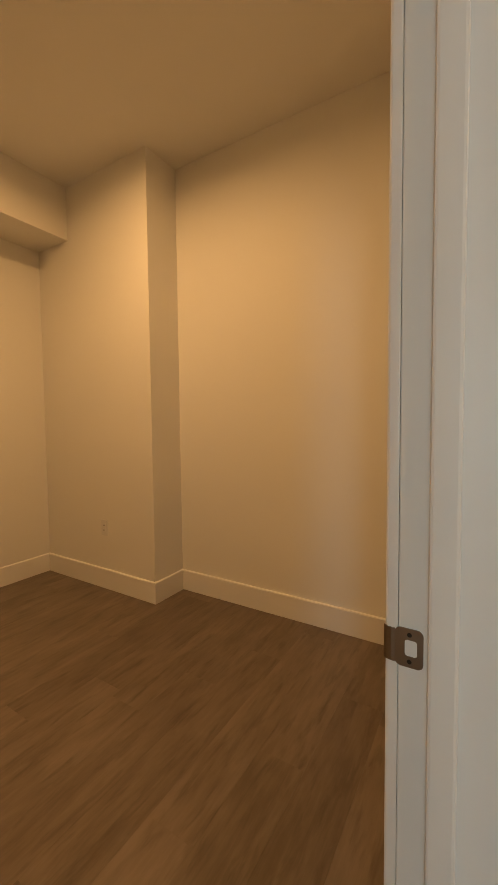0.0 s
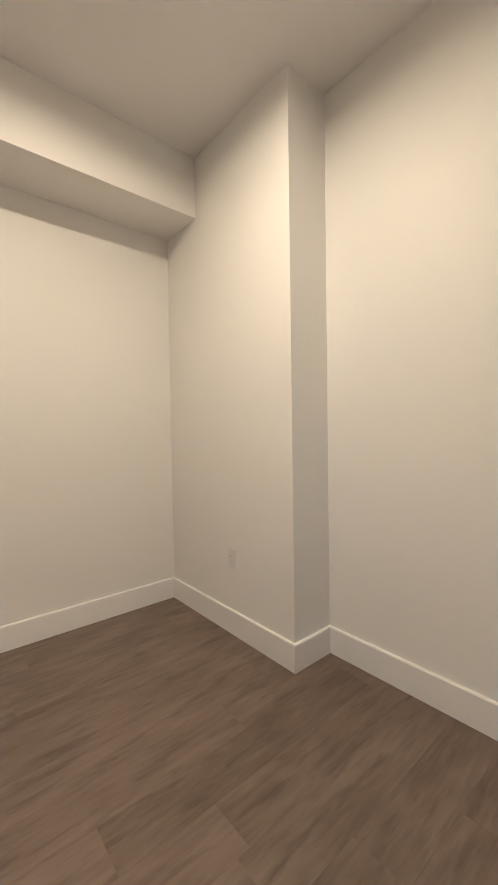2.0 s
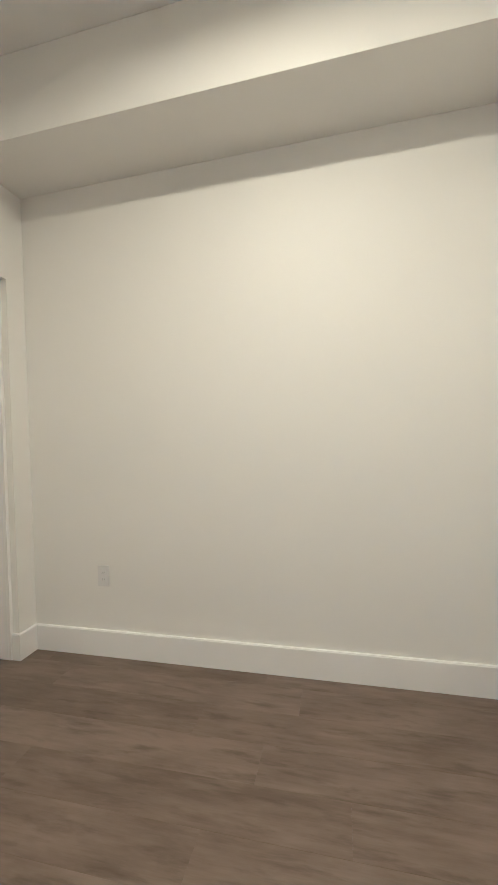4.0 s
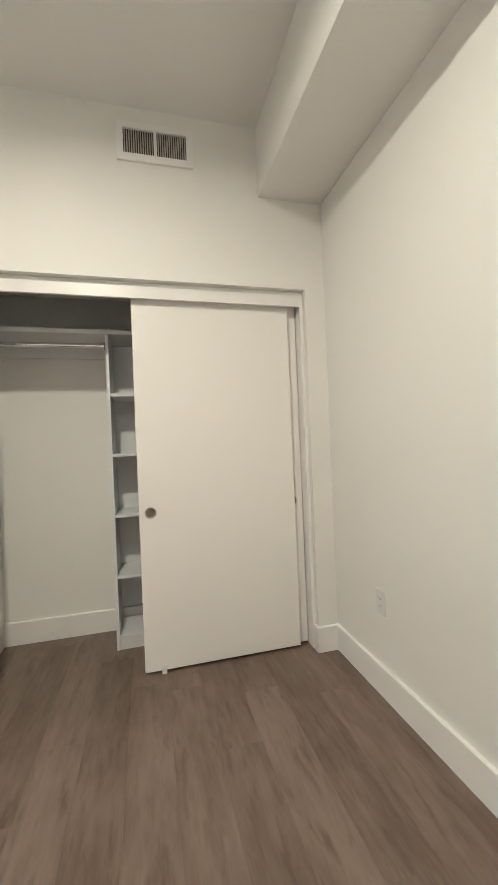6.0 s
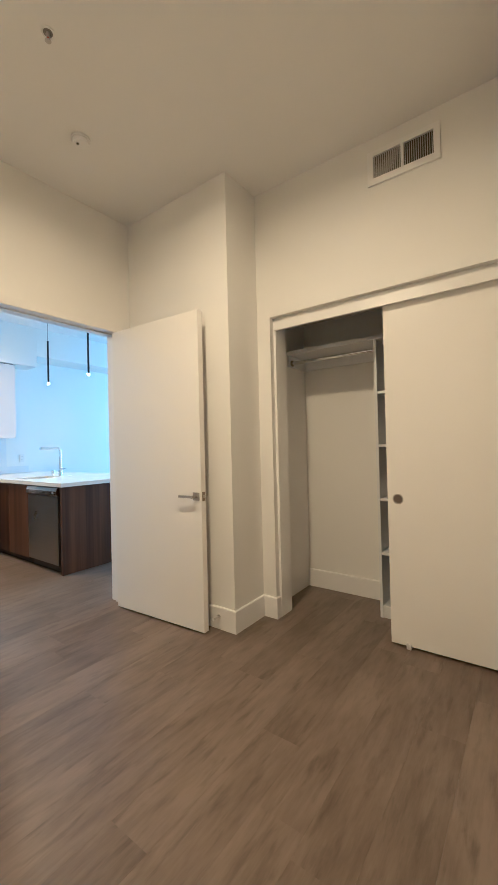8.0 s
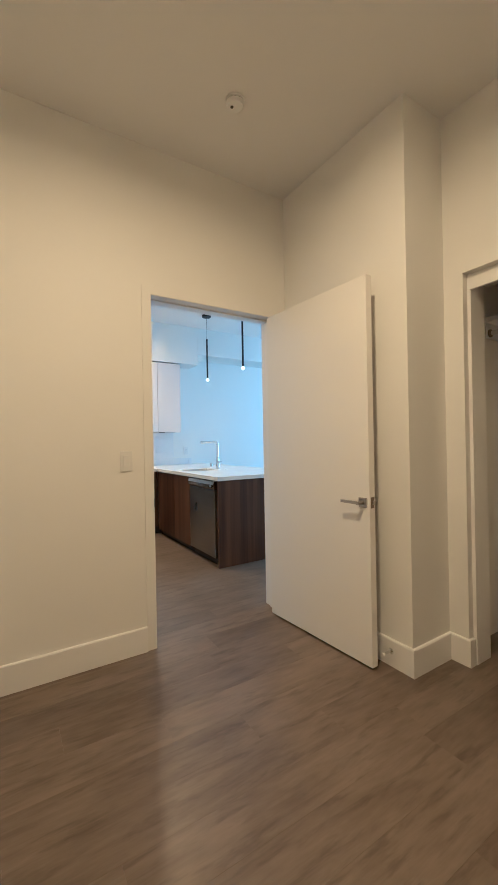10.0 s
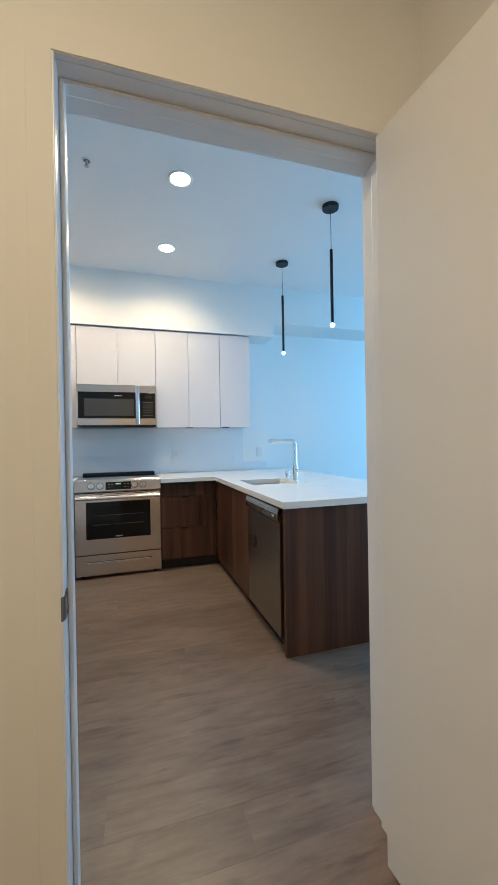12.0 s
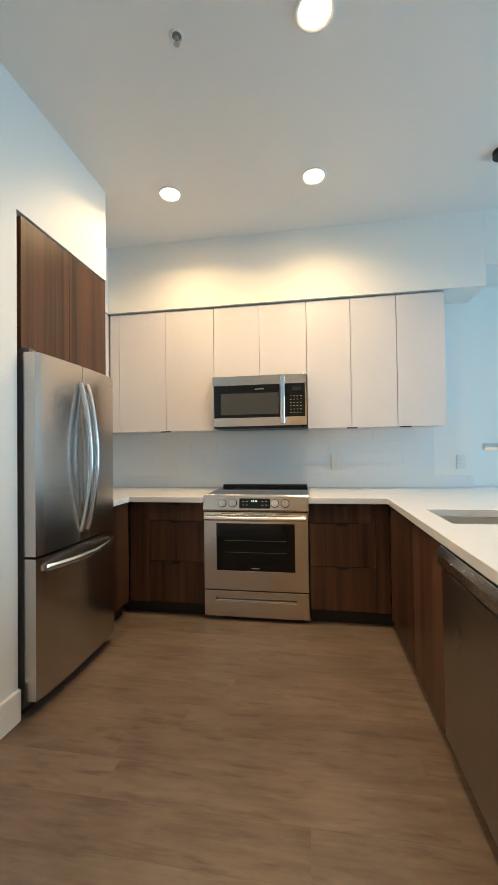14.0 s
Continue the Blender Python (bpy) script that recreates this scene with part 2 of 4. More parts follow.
FRIDGE_SIDE = material("fridge_side_paint", (0.11, 0.11, 0.11), 0.5, bump=0.05)
HANDLE_METAL = steel("handle_aluminium", (0.72, 0.71, 0.70), 2, 0.22)
GREY_SLAT = material("vent_slat_paint", (0.62, 0.61, 0.58), 0.45)
VENT_DARK = material("duct_dark", (0.06, 0.058, 0.056), 0.8)
RECESS = material("sprinkler_recess", (0.22, 0.21, 0.20), 0.6)
BULB = material("sprinkler_bulb", (0.42, 0.05, 0.03), 0.15, bump=0.0)
LAMP_WHITE = glow("downlight_diffuser", WARM, 115)
TIP_GLOW = glow("pendant_tip", (1.0, 0.80, 0.56), 20)
DIGIT = glow("clock_digits", (0.25, 0.9, 0.45), 0.8)
MARK = material("pale_marking", (0.45, 0.45, 0.45), 0.5, bump=0.0)
BRASS = material("sprinkler_metal", (0.55, 0.53, 0.50), 0.35, metal=0.8)
GLASS = clear_glass("window_glass")
RUBBER = material("white_rubber", (0.75, 0.74, 0.72), 0.6)


# ---- building helpers ----
def part(name, bm, mat, parent=None, label="", bevel=0.0, smooth=False):
    """One bmesh as ONE mesh object under a thing or a part; its vertices are in world metres."""
    if bevel:
        edges = [e for e in bm.edges if len(e.link_faces) == 2 and e.calc_face_angle(0) > 0.5]
        bmesh.ops.bevel(bm, geom=edges, offset=bevel, segments=2, affect="EDGES", profile=0.6, clamp_overlap=True)
    me = bpy.data.meshes.new(name)
    bm.to_mesh(me)
    bm.free()
    me.materials.append(mat)
    if smooth:
        for p in me.polygons:
            p.use_smooth = True
        me.set_sharp_from_angle(angle=radians(35))
    ob = new(name, me)
    if parent is not None:
        ob.parent = parent
        top = parent
        off = Vector((0, 0, 0))
        while top is not None:
            off += top.location
            top = top.parent
        me.transform(Matrix.Translation(-off))
    if label:
        ob["label"] = label
    return ob


def thing(name, at, label, category, group="", kind=""):
    ob = new(name)
    ob.empty_display_size = 0.1
    ob.location = at
    return tagged(ob, label, category, group, kind)


def box(bm, x0, x1, y0, y1, z0, z1):
    m = Matrix.Translation(((x0 + x1) / 2, (y0 + y1) / 2, (z0 + z1) / 2)) @ Matrix.Diagonal((abs(x1 - x0), abs(y1 - y0), abs(z1 - z0), 1))
    bmesh.ops.create_cube(bm, size=1, matrix=m)
    return bm


def cuboid(*a):
    return box(bmesh.new(), *a)


def rod(bm, a, b, r, r2=None, seg=20):
    a, b = Vector(a), Vector(b)
    m = Matrix.Translation((a + b) / 2) @ (b - a).to_track_quat("Z", "Y").to_matrix().to_4x4()
    bmesh.ops.create_cone(bm, cap_ends=True, segments=seg, radius1=r, radius2=r if r2 is None else r2, depth=(b - a).length, matrix=m)
    return bm


def cylinder(a, b, r, r2=None, seg=24):
    return rod(bmesh.new(), a, b, r, r2, seg)


def sweep(points, shape):
    """A tube of the closed outline shape(i) [(side, up)...] along points in the plane that its ends span."""
    bm = bmesh.new()
    rings = []
    pts = [Vector(p) for p in points]
    for i, p in enumerate(pts):
        ahead = (pts[min(i + 1, len(pts) - 1)] - pts[max(i - 1, 0)]).normalized()
        yield_axis = Vector((0, 0, 1)) if abs(ahead.z) < 0.9 else Vector((0, 1, 0))
        side = ahead.cross(yield_axis).normalized()
        up = side.cross(ahead).normalized()
        rings.append([bm.verts.new(p + side * u + up * v) for u, v in shape])
    k = len(shape)
    for r0, r1 in zip(rings, rings[1:]):
        for j in range(k):
            bm.faces.new((r0[j], r0[(j + 1) % k], r1[(j + 1) % k], r1[j]))
    bm.faces.new(rings[0][::-1])
    bm.faces.new(rings[-1])
    bmesh.ops.recalc_face_normals(bm, faces=bm.faces)
    return bm


def oval(w, h, seg=14):
    return [(w * math.cos(2 * math.pi * i / seg), h * math.sin(2 * math.pi * i / seg)) for i in range(seg)]


def cells(us, vs, solid, t0, t1, axes):
    """A slab of uniform thickness on a grid of u and v lines, solid where solid(u, v) says; axes: where u, v and the thickness go."""
    bm, seen = bmesh.new(), {}

    def vert(u, v, t):
        if (u, v, t) not in seen:
            p = [0, 0, 0]
            p[axes[0]], p[axes[1]], p[axes[2]] = u, v, t
            seen[(u, v, t)] = bm.verts.new(p)
        return seen[(u, v, t)]

    def full(i, j):
        return 0 <= i < len(us) - 1 and 0 <= j < len(vs) - 1 and solid((us[i] + us[i + 1]) / 2, (vs[j] + vs[j + 1]) / 2)

    for i in range(len(us) - 1):
        for j in range(len(vs) - 1):
            if not full(i, j):
                continue
            a, b, c, d = us[i], us[i + 1], vs[j], vs[j + 1]
            for t in (t0, t1):
                bm.faces.new([vert(a, c, t), vert(b, c, t), vert(b, d, t), vert(a, d, t)])
            for di, dj, e in ((-1, 0, ((a, c), (a, d))), (1, 0, ((b, c), (b, d))), (0, -1, ((a, c), (b, c))), (0, 1, ((a, d), (b, d)))):
                if not full(i + di, j + dj):
                    (p, q), (r, s) = e
                    bm.faces.new([vert(p, q, t0), vert(r, s, t0), vert(r, s, t1), vert(p, q, t1)])
    bmesh.ops.recalc_face_normals(bm, faces=bm.faces)
    return bm


def structure(name, bm, mat, label, category="wall", bevel=0.0):
    return tagged(part(name, bm, mat, None, "", bevel), label, category, "", "structure")


# ---- shell ----
BX0, BX1, BX2, BX3 = -0.565, -0.895, 1.675, 1.955      # bedroom: pier, closet wall, pier, side wall
BY1, BY2, BYF = 1.02, 1.765, 2.985                     # pier corners and far wall
OY0, OY1 = 1.127, 2.862                                # closet opening
WT = 0.15                                              # door wall thickness
KY, KL = -3.55, -3.65                                  # kitchen back wall, living-room wall beyond it
structure("wall_door_side", cells((-5.6, -0.484, 0.464, 2.1), (0, 2.132, CEIL), lambda x, z: not (-0.484 < x < 0.464 and z < 2.132), -WT, 0.0, (0, 2, 1)),
          PAINT, "warm white painted wall with the bedroom doorway through it")
structure("wall_pier_west", cuboid(-1.72, BX0, 0.0, BY1, 0, CEIL), PAINT, "warm white painted wall pier beside the open door")
structure("wall_closet", cells((BY1, OY0, OY1, BYF), (0, 2.103, CEIL), lambda y, z: not (OY0 < y < OY1 and z < 2.103), -1.075, BX1, (1, 2, 0)),
          PAINT, "warm white painted wall with the closet opening")
structure("wall_closet_back", cuboid(-1.72, -1.60, BY1, BYF, 0, CEIL), PAINT, "white painted back wall inside the closet")
structure("wall_far", cuboid(-1.72, 2.1, BYF, BYF + 0.12, 0, CEIL), PAINT, "warm white painted bedroom wall under the soffit")
structure("wall_pier_east", cuboid(BX2, 2.1, BY2, BYF, 0, CEIL), PAINT, "warm white painted wall pier with an outlet")
structure("wall_east", cuboid(BX3, 2.1, 0, BY2, 0, CEIL), PAINT, "satin warm white wall that catches daylight from the door")
structure("soffit_bedroom", cuboid(BX1, BX2, 2.60, BYF, 2.612, CEIL), PAINT, "painted ceiling soffit along the bedroom wall", "soffit", 0.003)
structure("wall_kitchen_back", cuboid(-1.345, 2.12, KY - 0.22, KY, 0, CEIL), PAINT, "white painted kitchen wall behind the range")
structure("wall_living", cuboid(-5.6, -1.345, KL - 0.12, KL, 0, CEIL), PAINT, "white living-room wall washed by blue daylight")
structure("wall_kitchen_east", cuboid(2.0, 2.12, KY, -WT, 0, CEIL), PAINT, "white painted wall behind the fridge")
structure("wall_fridge_side", cuboid(1.33, 2.0, -1.70, -WT, 0, CEIL), PAINT, "white painted wall beside the fridge niche")
structure("wall_over_fridge", cuboid(1.33, 2.0, -2.505, -1.70, 2.388, CEIL), PAINT, "white painted wall over the fridge cabinet")
structure("soffit_kitchen", cells((-1.33, 1.70, 2.0), (KY, -3.2, -2.505), lambda x, y: x > 1.70 or y < -3.2, 2.432, CEIL, (0, 1, 2)),
          PAINT, "painted soffit over the white upper cabinets", "soffit")
structure("soffit_living", cuboid(-5.6, -1.331, KL, -3.2, 2.59, CEIL), PAINT, "painted ceiling soffit along the living-room wall", "soffit")
structure("ceiling", cuboid(-5.8, 2.2, KL - 0.2, BYF + 0.15, CEIL, CEIL + 0.15), CEILING_PAINT, "matt white painted ceiling with recessed lamps", "ceiling")
structure("subfloor", cuboid(-5.8, 2.2, KL - 0.2, BYF + 0.15, -0.15, -0.012), UNDER, "dark underlay below the plank floor", "floor")

# window wall of the living room
structure("wall_window_side", cells((KL, *WINS[0], *WINS[1], -WT), (0, 0.30, 2.60, CEIL),
          lambda y, z: not (0.30 < z < 2.60 and any(a < y < b for a, b in WINS)), -5.78, -5.6, (1, 2, 0)), PAINT, "white painted wall with tall windows")
for i, (a, b) in enumerate(WINS):
    w = tagged(new("window_%d" % (i + 1)), "tall white-framed living-room window", "window", "living-room windows", "structure")
    w.location = (-5.69, (a + b) / 2, 0.30)
    part("window_frame", cells((a, a + 0.05, b - 0.05, b), (0.30, 0.35, 1.0, 1.05, 2.55, 2.60),
         lambda y, z: not (a + 0.05 < y < b - 0.05 and (0.35 < z < 1.0 or 1.05 < z < 2.55)), -5.72, -5.66, (1, 2, 0)), TRIM, w)
    part("window_sill", cuboid(-5.66, -5.57, a, b, 0.302, 0.325), TRIM, w)
    for z0, z1 in ((0.352, 0.998), (1.052, 2.548)):
        g = part("pane", cuboid(-5.693, -5.687, a + 0.052, b - 0.052, z0, z1), GLASS, w)
        g.visible_shadow = False


# ---- baseboards ----
def baseboard(runs, label):
    """Runs of (x0, y0, x1, y1) whose room side lies to the left of the way walked."""
    for x0, y0, x1, y1 in runs:
        a, b = Vector((x0, y0, 0)), Vector((x1, y1, 0))
        ahead = (b - a).normalized()
        side = Vector((-ahead.y, ahead.x, 0))
        bm = bmesh.new()
        prof = ((0, 0.0), (0.015, 0.0), (0.015, 0.139), (0.011, 0.145), (0, 0.145))
        r = [[bm.verts.new(p + side * s + Vector((0, 0, z))) for s, z in prof] for p in (a, b)]
        for j in range(5):
            bm.faces.new((r[0][j], r[0][(j + 1) % 5], r[1][(j + 1) % 5], r[1][j]))
        bm.faces.new(r[0][::-1]), bm.faces.new(r[1])
        bmesh.ops.recalc_face_normals(bm, faces=bm.faces)
        tagged(part("baseboard", bm, TRIM), label, "baseboard", "", "structure")


T = 0.015
baseboard([(BX3, 0, BX3, BY2), (BX3 - T, BY2, BX2, BY2), (BX2, BY2 - T, BX2, BYF), (BX2 - T, BYF, BX1 + T, BYF),
           (BX1, BYF, BX1, OY1 - T), (BX1, OY1, -0.934, OY1), (-0.934, OY0, BX1, OY0), (BX1, OY0 + T, BX1, BY1 + T), (BX1, BY1, BX0, BY1),
           (BX0, BY1 + T, BX0, 0.0), (0.50, 0.0, BX3 - T, 0.0)], "white painted square-edged bedroom baseboard")
baseboard([(-1.60, BYF, -1.60, BY1)], "white painted baseboard at the closet back")
baseboard([(1.33, -1.70, 1.33, -WT), (1.33 - T, -WT, 0.52, -WT), (-0.52, -WT, -5.6 + T, -WT), (-5.6 + T, KL, -1.62, KL), (-5.6, -WT, -5.6, KL)],
          "white painted square-edged baseboard in the kitchen")

# ---- bedroom door ----
frame_1 = tagged(new("door_frame_1"), "white painted door frame with flat casing and stop", "door frame", "", "structure")
frame_1.location = (0.0, -0.07, 0.0)
JL, JR = -0.462, 0.442
part("jamb", cells((JL - 0.022, JL, JR, JR + 0.022), (0, 2.112, 2.132), lambda x, z: not (JL < x < JR and z < 2.112), -WT - 0.004, -0.0131, (0, 2, 1)), TRIM, frame_1, bevel=0.002)
part("jamb_edge", cells((JL - 0.022, JL, JR, JR + 0.022), (0, 2.112, 2.132), lambda x, z: not (JL < x < JR and z < 2.112), -0.0125, 0.004, (0, 2, 1)), TRIM, frame_1, bevel=0.002)
part("stop", cells((JL, JL + 0.012, JR - 0.012, JR), (0, 2.102, 2.112), lambda x, z: not (JL + 0.012 < x < JR - 0.012 and z < 2.102), -0.098, -0.057, (0, 2, 1)), TRIM, frame_1, bevel=0.005)
for y0, y1, paint in ((0.0, 0.007, PAINT), (-WT - 0.018, -WT, TRIM)):
    part("casing", cells((JL - 0.058, JL - 0.004, JR + 0.004, JR + 0.058), (0, 2.114, 2.166), lambda x, z: not (JL - 0.004 < x < JR + 0.004 and z < 2.114), y0, y1, (0, 2, 1)), paint, frame_1, bevel=0.002)
# the leaf hangs on a pin at the room side of its jamb and stands a little past square
HX, HY = -0.434, 0.008
door = tagged(new("door_1"), "white flat bedroom door standing open, satin lever handle", "door", "", "structure")
door.location = (HX, HY, 0.0)
LF, LB = HX + 0.044, HX
leaf = part("leaf", cuboid(LB, LF, 0.011, 0.868, 0.012, 2.098), DOOR_PAINT, door, bevel=0.0015)


def lever(face, sgn):
    bm = box(bmesh.new(), face, face + sgn * 0.008, 0.801, 0.853, 0.860, 0.912)
    part("rose", bm, SATIN, leaf, "square polished rose", bevel=0.002)
    arm = bmesh.new()
    rod(arm, (face + sgn * 0.008, 0.827, 0.886), (face + sgn * 0.052, 0.827, 0.886), 0.010)
    box(arm, face + sgn * 0.040, face + sgn * 0.054, 0.715, 0.837, 0.880, 0.895)
    part("lever", arm, SATIN, leaf, "satin nickel lever", smooth=True)


lever(LF, 1)
lever(LB, -1)
part("latch_plate", cuboid(LB + 0.009, LF - 0.009, 0.8675, 0.8695, 0.857, 0.915), WORN_NICKEL, leaf)
part("latch", cuboid(LB + 0.016, LF - 0.016, 0.8695, 0.878, 0.876, 0.896), SATIN, leaf)
for z in (0.25, 1.05, 1.85):
    part("hinge", cylinder((HX - 0.004, 0.006, z - 0.045), (HX - 0.004, 0.006, z + 0.045), 0.006), SATIN, door)
door.rotation_euler = (0, 0, radians(2.95))
# strike plate on the latch jamb, with a curved lip, box hole and screws


def outline(y0, y1, z0, z1, r, x):
    """A rectangle with rounded corners in a plane of constant x."""
    pts = []
    for cy, cz, a0 in ((y1 - r, z1 - r, 0), (y0 + r, z1 - r, 90), (y0 + r, z0 + r, 180), (y1 - r, z0 + r, 270)):
        for i in range(6):
            a = radians(a0 + 18 * i)
            pts.append((x, cy + r * math.cos(a), cz + r * math.sin(a)))
    return pts


bm = bmesh.new()
loops = [outline(-0.050, -0.008, 0.838, 0.900, 0.009, 0.4425), outline(-0.050, -0.008, 0.838, 0.900, 0.009, 0.4404),
         outline(-0.041, -0.023, 0.856, 0.882, 0.004, 0.4402), outline(-0.041, -0.023, 0.856, 0.882, 0.004, 0.4425)]
vs = [[bm.verts.new(p) for p in lp] for lp in loops]
for r0, r1 in zip(vs, vs[1:]):
    for k in range(len(r0)):
        bm.faces.new((r0[k], r0[(k + 1) % len(r0)], r1[(k + 1) % len(r0)], r1[k]))
bmesh.ops.recalc_face_normals(bm, faces=bm.faces)
strike = part("strike_plate", bm, WORN_NICKEL, frame_1, "worn satin nickel strike plate")
part("lip", sweep([(0.4412, -0.0085, 0.869), (0.4408, -0.003, 0.869), (0.4425, 0.004, 0.869), (0.4465, 0.009, 0.869)], [(-0.0009, -0.027), (0.0009, -0.027), (0.0009, 0.027), (-0.0009, 0.027)]), WORN_NICKEL, strike)
part("latch_hole", cuboid(0.4413, 0.4417, -0.042, -0.022, 0.855, 0.883), TRIM, strike)
for z in (0.8475, 0.8905):
    part("screw", cylinder((0.4396, -0.030, z), (0.4408, -0.030, z), 0.0035), DARK, strike)
stop = thing("door_stop", (BX0 + 0.015, 0.898, 0.085), "short chrome door stop screwed to the baseboard", "door stop")
part("stem", cylinder((BX0 + 0.015, 0.898, 0.085), (BX0 + 0.075, 0.898, 0.085), 0.006), CHROME, stop)
part("base", cylinder((BX0 + 0.015, 0.898, 0.085), (BX0 + 0.021, 0.898, 0.085), 0.014), CHROME, stop)
part("tip", cylinder((BX0 + 0.075, 0.898, 0.085), (BX0 + 0.088, 0.898, 0.085), 0.009), RUBBER, stop, "white rubber tip")

# ---- closet ----
lin = tagged(part("closet_jamb", cells((OY0, OY0 + 0.019, OY1 - 0.019, OY1), (0, 2.084, 2.102), lambda y, z: z > 2.084 or y < OY0 + 0.019 or y > OY1 - 0.019, -1.075, -0.9535, (1, 2, 0)), TRIM, bevel=0.002),
             "white painted liner of the closet opening", "trim", "", "structure")
for y0, y1 in ((OY0, OY0 + 0.019), (OY1 - 0.019, OY1)):
    tagged(part("closet_jamb_edge", cuboid(-0.953, -0.936, y0, y1, 0.0, 2.0175), TRIM, bevel=0.0015), "white painted edge of the closet opening", "trim", "", "structure")
tagged(part("closet_head_trim", cuboid(-0.952, -0.934, OY0 + 0.001, OY1 - 0.001, 2.018, 2.102), TRIM, bevel=0.0015), "white head board over the sliding doors", "trim", "", "structure")
tagged(part("closet_track", cuboid(-1.065, -0.966, 1.165, 2.835, 2.045, 2.083), SATIN), "metal sliding-door track behind the head board", "trim", "", "structure")


def sliding_door(name, x0, x1, y0, y1, pull_y, label):
    d = tagged(new(name), label, "sliding door", "closet sliding doors", "structure")
    d.location = ((x0 + x1) / 2, (y0 + y1) / 2, 0.012)
    p = part("panel", cuboid(x0, x1, y0, y1, 0.014, 2.040), DOOR_PAINT, d, bevel=0.0015)
    ring = bmesh.new()
    n = 28
    c = [(math.cos(2 * math.pi * i / n), math.sin(2 * math.pi * i / n)) for i in range(n)]
    rings = [[ring.verts.new((x1 + dx, pull_y + r * a, 0.870 + r * b)) for a, b in c] for r, dx in ((0.031, 0.0), (0.031, 0.002), (0.025, 0.002), (0.023, 0.0006))]
    for r0, r1 in zip(rings, rings[1:]):
        for j in range(n):
            ring.faces.new((r0[j], r0[(j + 1) % n], r1[(j + 1) % n], r1[j]))
    pull = part("finger_pull", ring, SATIN, d, "round satin nickel finger pull")
    part("cup", cylinder((x1 + 0.0003, pull_y, 0.870), (x1 + 0.0008, pull_y, 0.870), 0.0235), WORN_NICKEL, pull)
    return d


sliding_door("sliding_door_front", -1.004, -0.976, 1.884, 2.777, 1.944, "white flat sliding closet door pulled across the opening")
sliding_door("sliding_door_rear", -1.036, -1.008, 1.93, 2.838, 2.770, "white flat sliding closet door behind the front one")
gd = thing("floor_guide", (-0.97, 1.985, 0.0), "small white plastic floor guide under the sliding door", "door guide")
part("body", cuboid(-1.03, -0.962, 1.972, 1.998, 0.0, 0.012), RUBBER, gd, bevel=0.002)
part("fin", cuboid(-0.974, -0.962, 1.972, 1.998, 0.0125, 0.034), RUBBER, gd, bevel=0.002)

SX = -1.300                                            # front of the shelf tower
unit = thing("closet_shelf_unit", (-1.45, 1.92, 0), "white melamine shelf tower standing inside the closet", "shelf unit")
for y in (1.716, 2.120):
    part("side_panel", cuboid(-1.584, SX, y, y + 0.019, 0, 1.922), CLOSET_WHITE, unit, bevel=0.001)
for z in (0.064, 0.431, 0.803, 1.176, 1.545):
    part("shelf", cuboid(-1.583, SX - 0.003, 1.736, 2.119, z, z + 0.019), CLOSET_WHITE, unit, bevel=0.001)
part("back_panel", cuboid(-1.598, -1.585, 1.716, 2.139, 0.16, 1.922), CLOSET_WHITE, unit)
part("plinth", cuboid(SX - 0.022, SX - 0.006, 1.736, 2.119, 0, 0.063), CLOSET_WHITE, unit)
sh = thing("closet_top_shelf", (-1.45, 1.95, 1.924), "long white melamine closet shelf above the rod", "shelf")
part("board", cuboid(-1.598, SX + 0.004, BY1 + 0.002, BYF - 0.003, 1.924, 1.952), CLOSET_WHITE, sh, bevel=0.001)
part("cleat", cuboid(-1.598, -1.58, BY1 + 0.002, 1.715, 1.834, 1.923), CLOSET_WHITE, sh)
part("end_cleat", cuboid(-1.578, SX - 0.006, BY1 + 0.002, BY1 + 0.020, 1.834, 1.923), CLOSET_WHITE, sh)
cr = thing("closet_rod", (-1.345, 1.38, 1.86), "chrome hanging rod under the closet shelf", "closet rod")
part("rod", cylinder((-1.345, BY1 + 0.022, 1.862), (-1.345, 1.715, 1.862), 0.0145), CHROME, cr, smooth=True)
for a, b in ((BY1 + 0.021, BY1 + 0.029), (1.707, 1.715)):
    part("socket", cylinder((-1.345, a, 1.862), (-1.345, b, 1.862), 0.024), WORN_NICKEL, cr, "worn metal rod socket")


# ---- bedroom fittings ----
def outlet(at, turn, label, rocker=False, tint=PLATE):
    """A wall plate whose face looks along its local -y."""
    o = thing("light_switch" if rocker else "wall_outlet", (0, 0, 0), label, "light switch" if rocker else "outlet")
    part("plate", cuboid(-0.035, 0.035, -0.006, 0.0, -0.058, 0.058), tint, o, bevel=0.002)
    if rocker:
        part("rocker", cuboid(-0.0165, 0.0165, -0.010, -0.0062, -0.034, 0.034), tint, o, bevel=0.0015)
    else:
        part("receptacle", cuboid(-0.0165, 0.0165, -0.0085, -0.0062, -0.034, 0.034), tint, o, bevel=0.001)
        for z in (0.018, -0.018):
            for x in (-0.006, 0.006):
                part("slot", cuboid(x - 0.001, x + 0.001, -0.0088, -0.0086, z - 0.004, z + 0.004), DARK, o)
    for z in (-0.048, 0.048):
        part("screw", cylinder((0, -0.0065, z), (0, -0.0058, z), 0.003, seg=10), tint, o)
    o.matrix_world = pose(*at, 0, 0, turn)
    return o


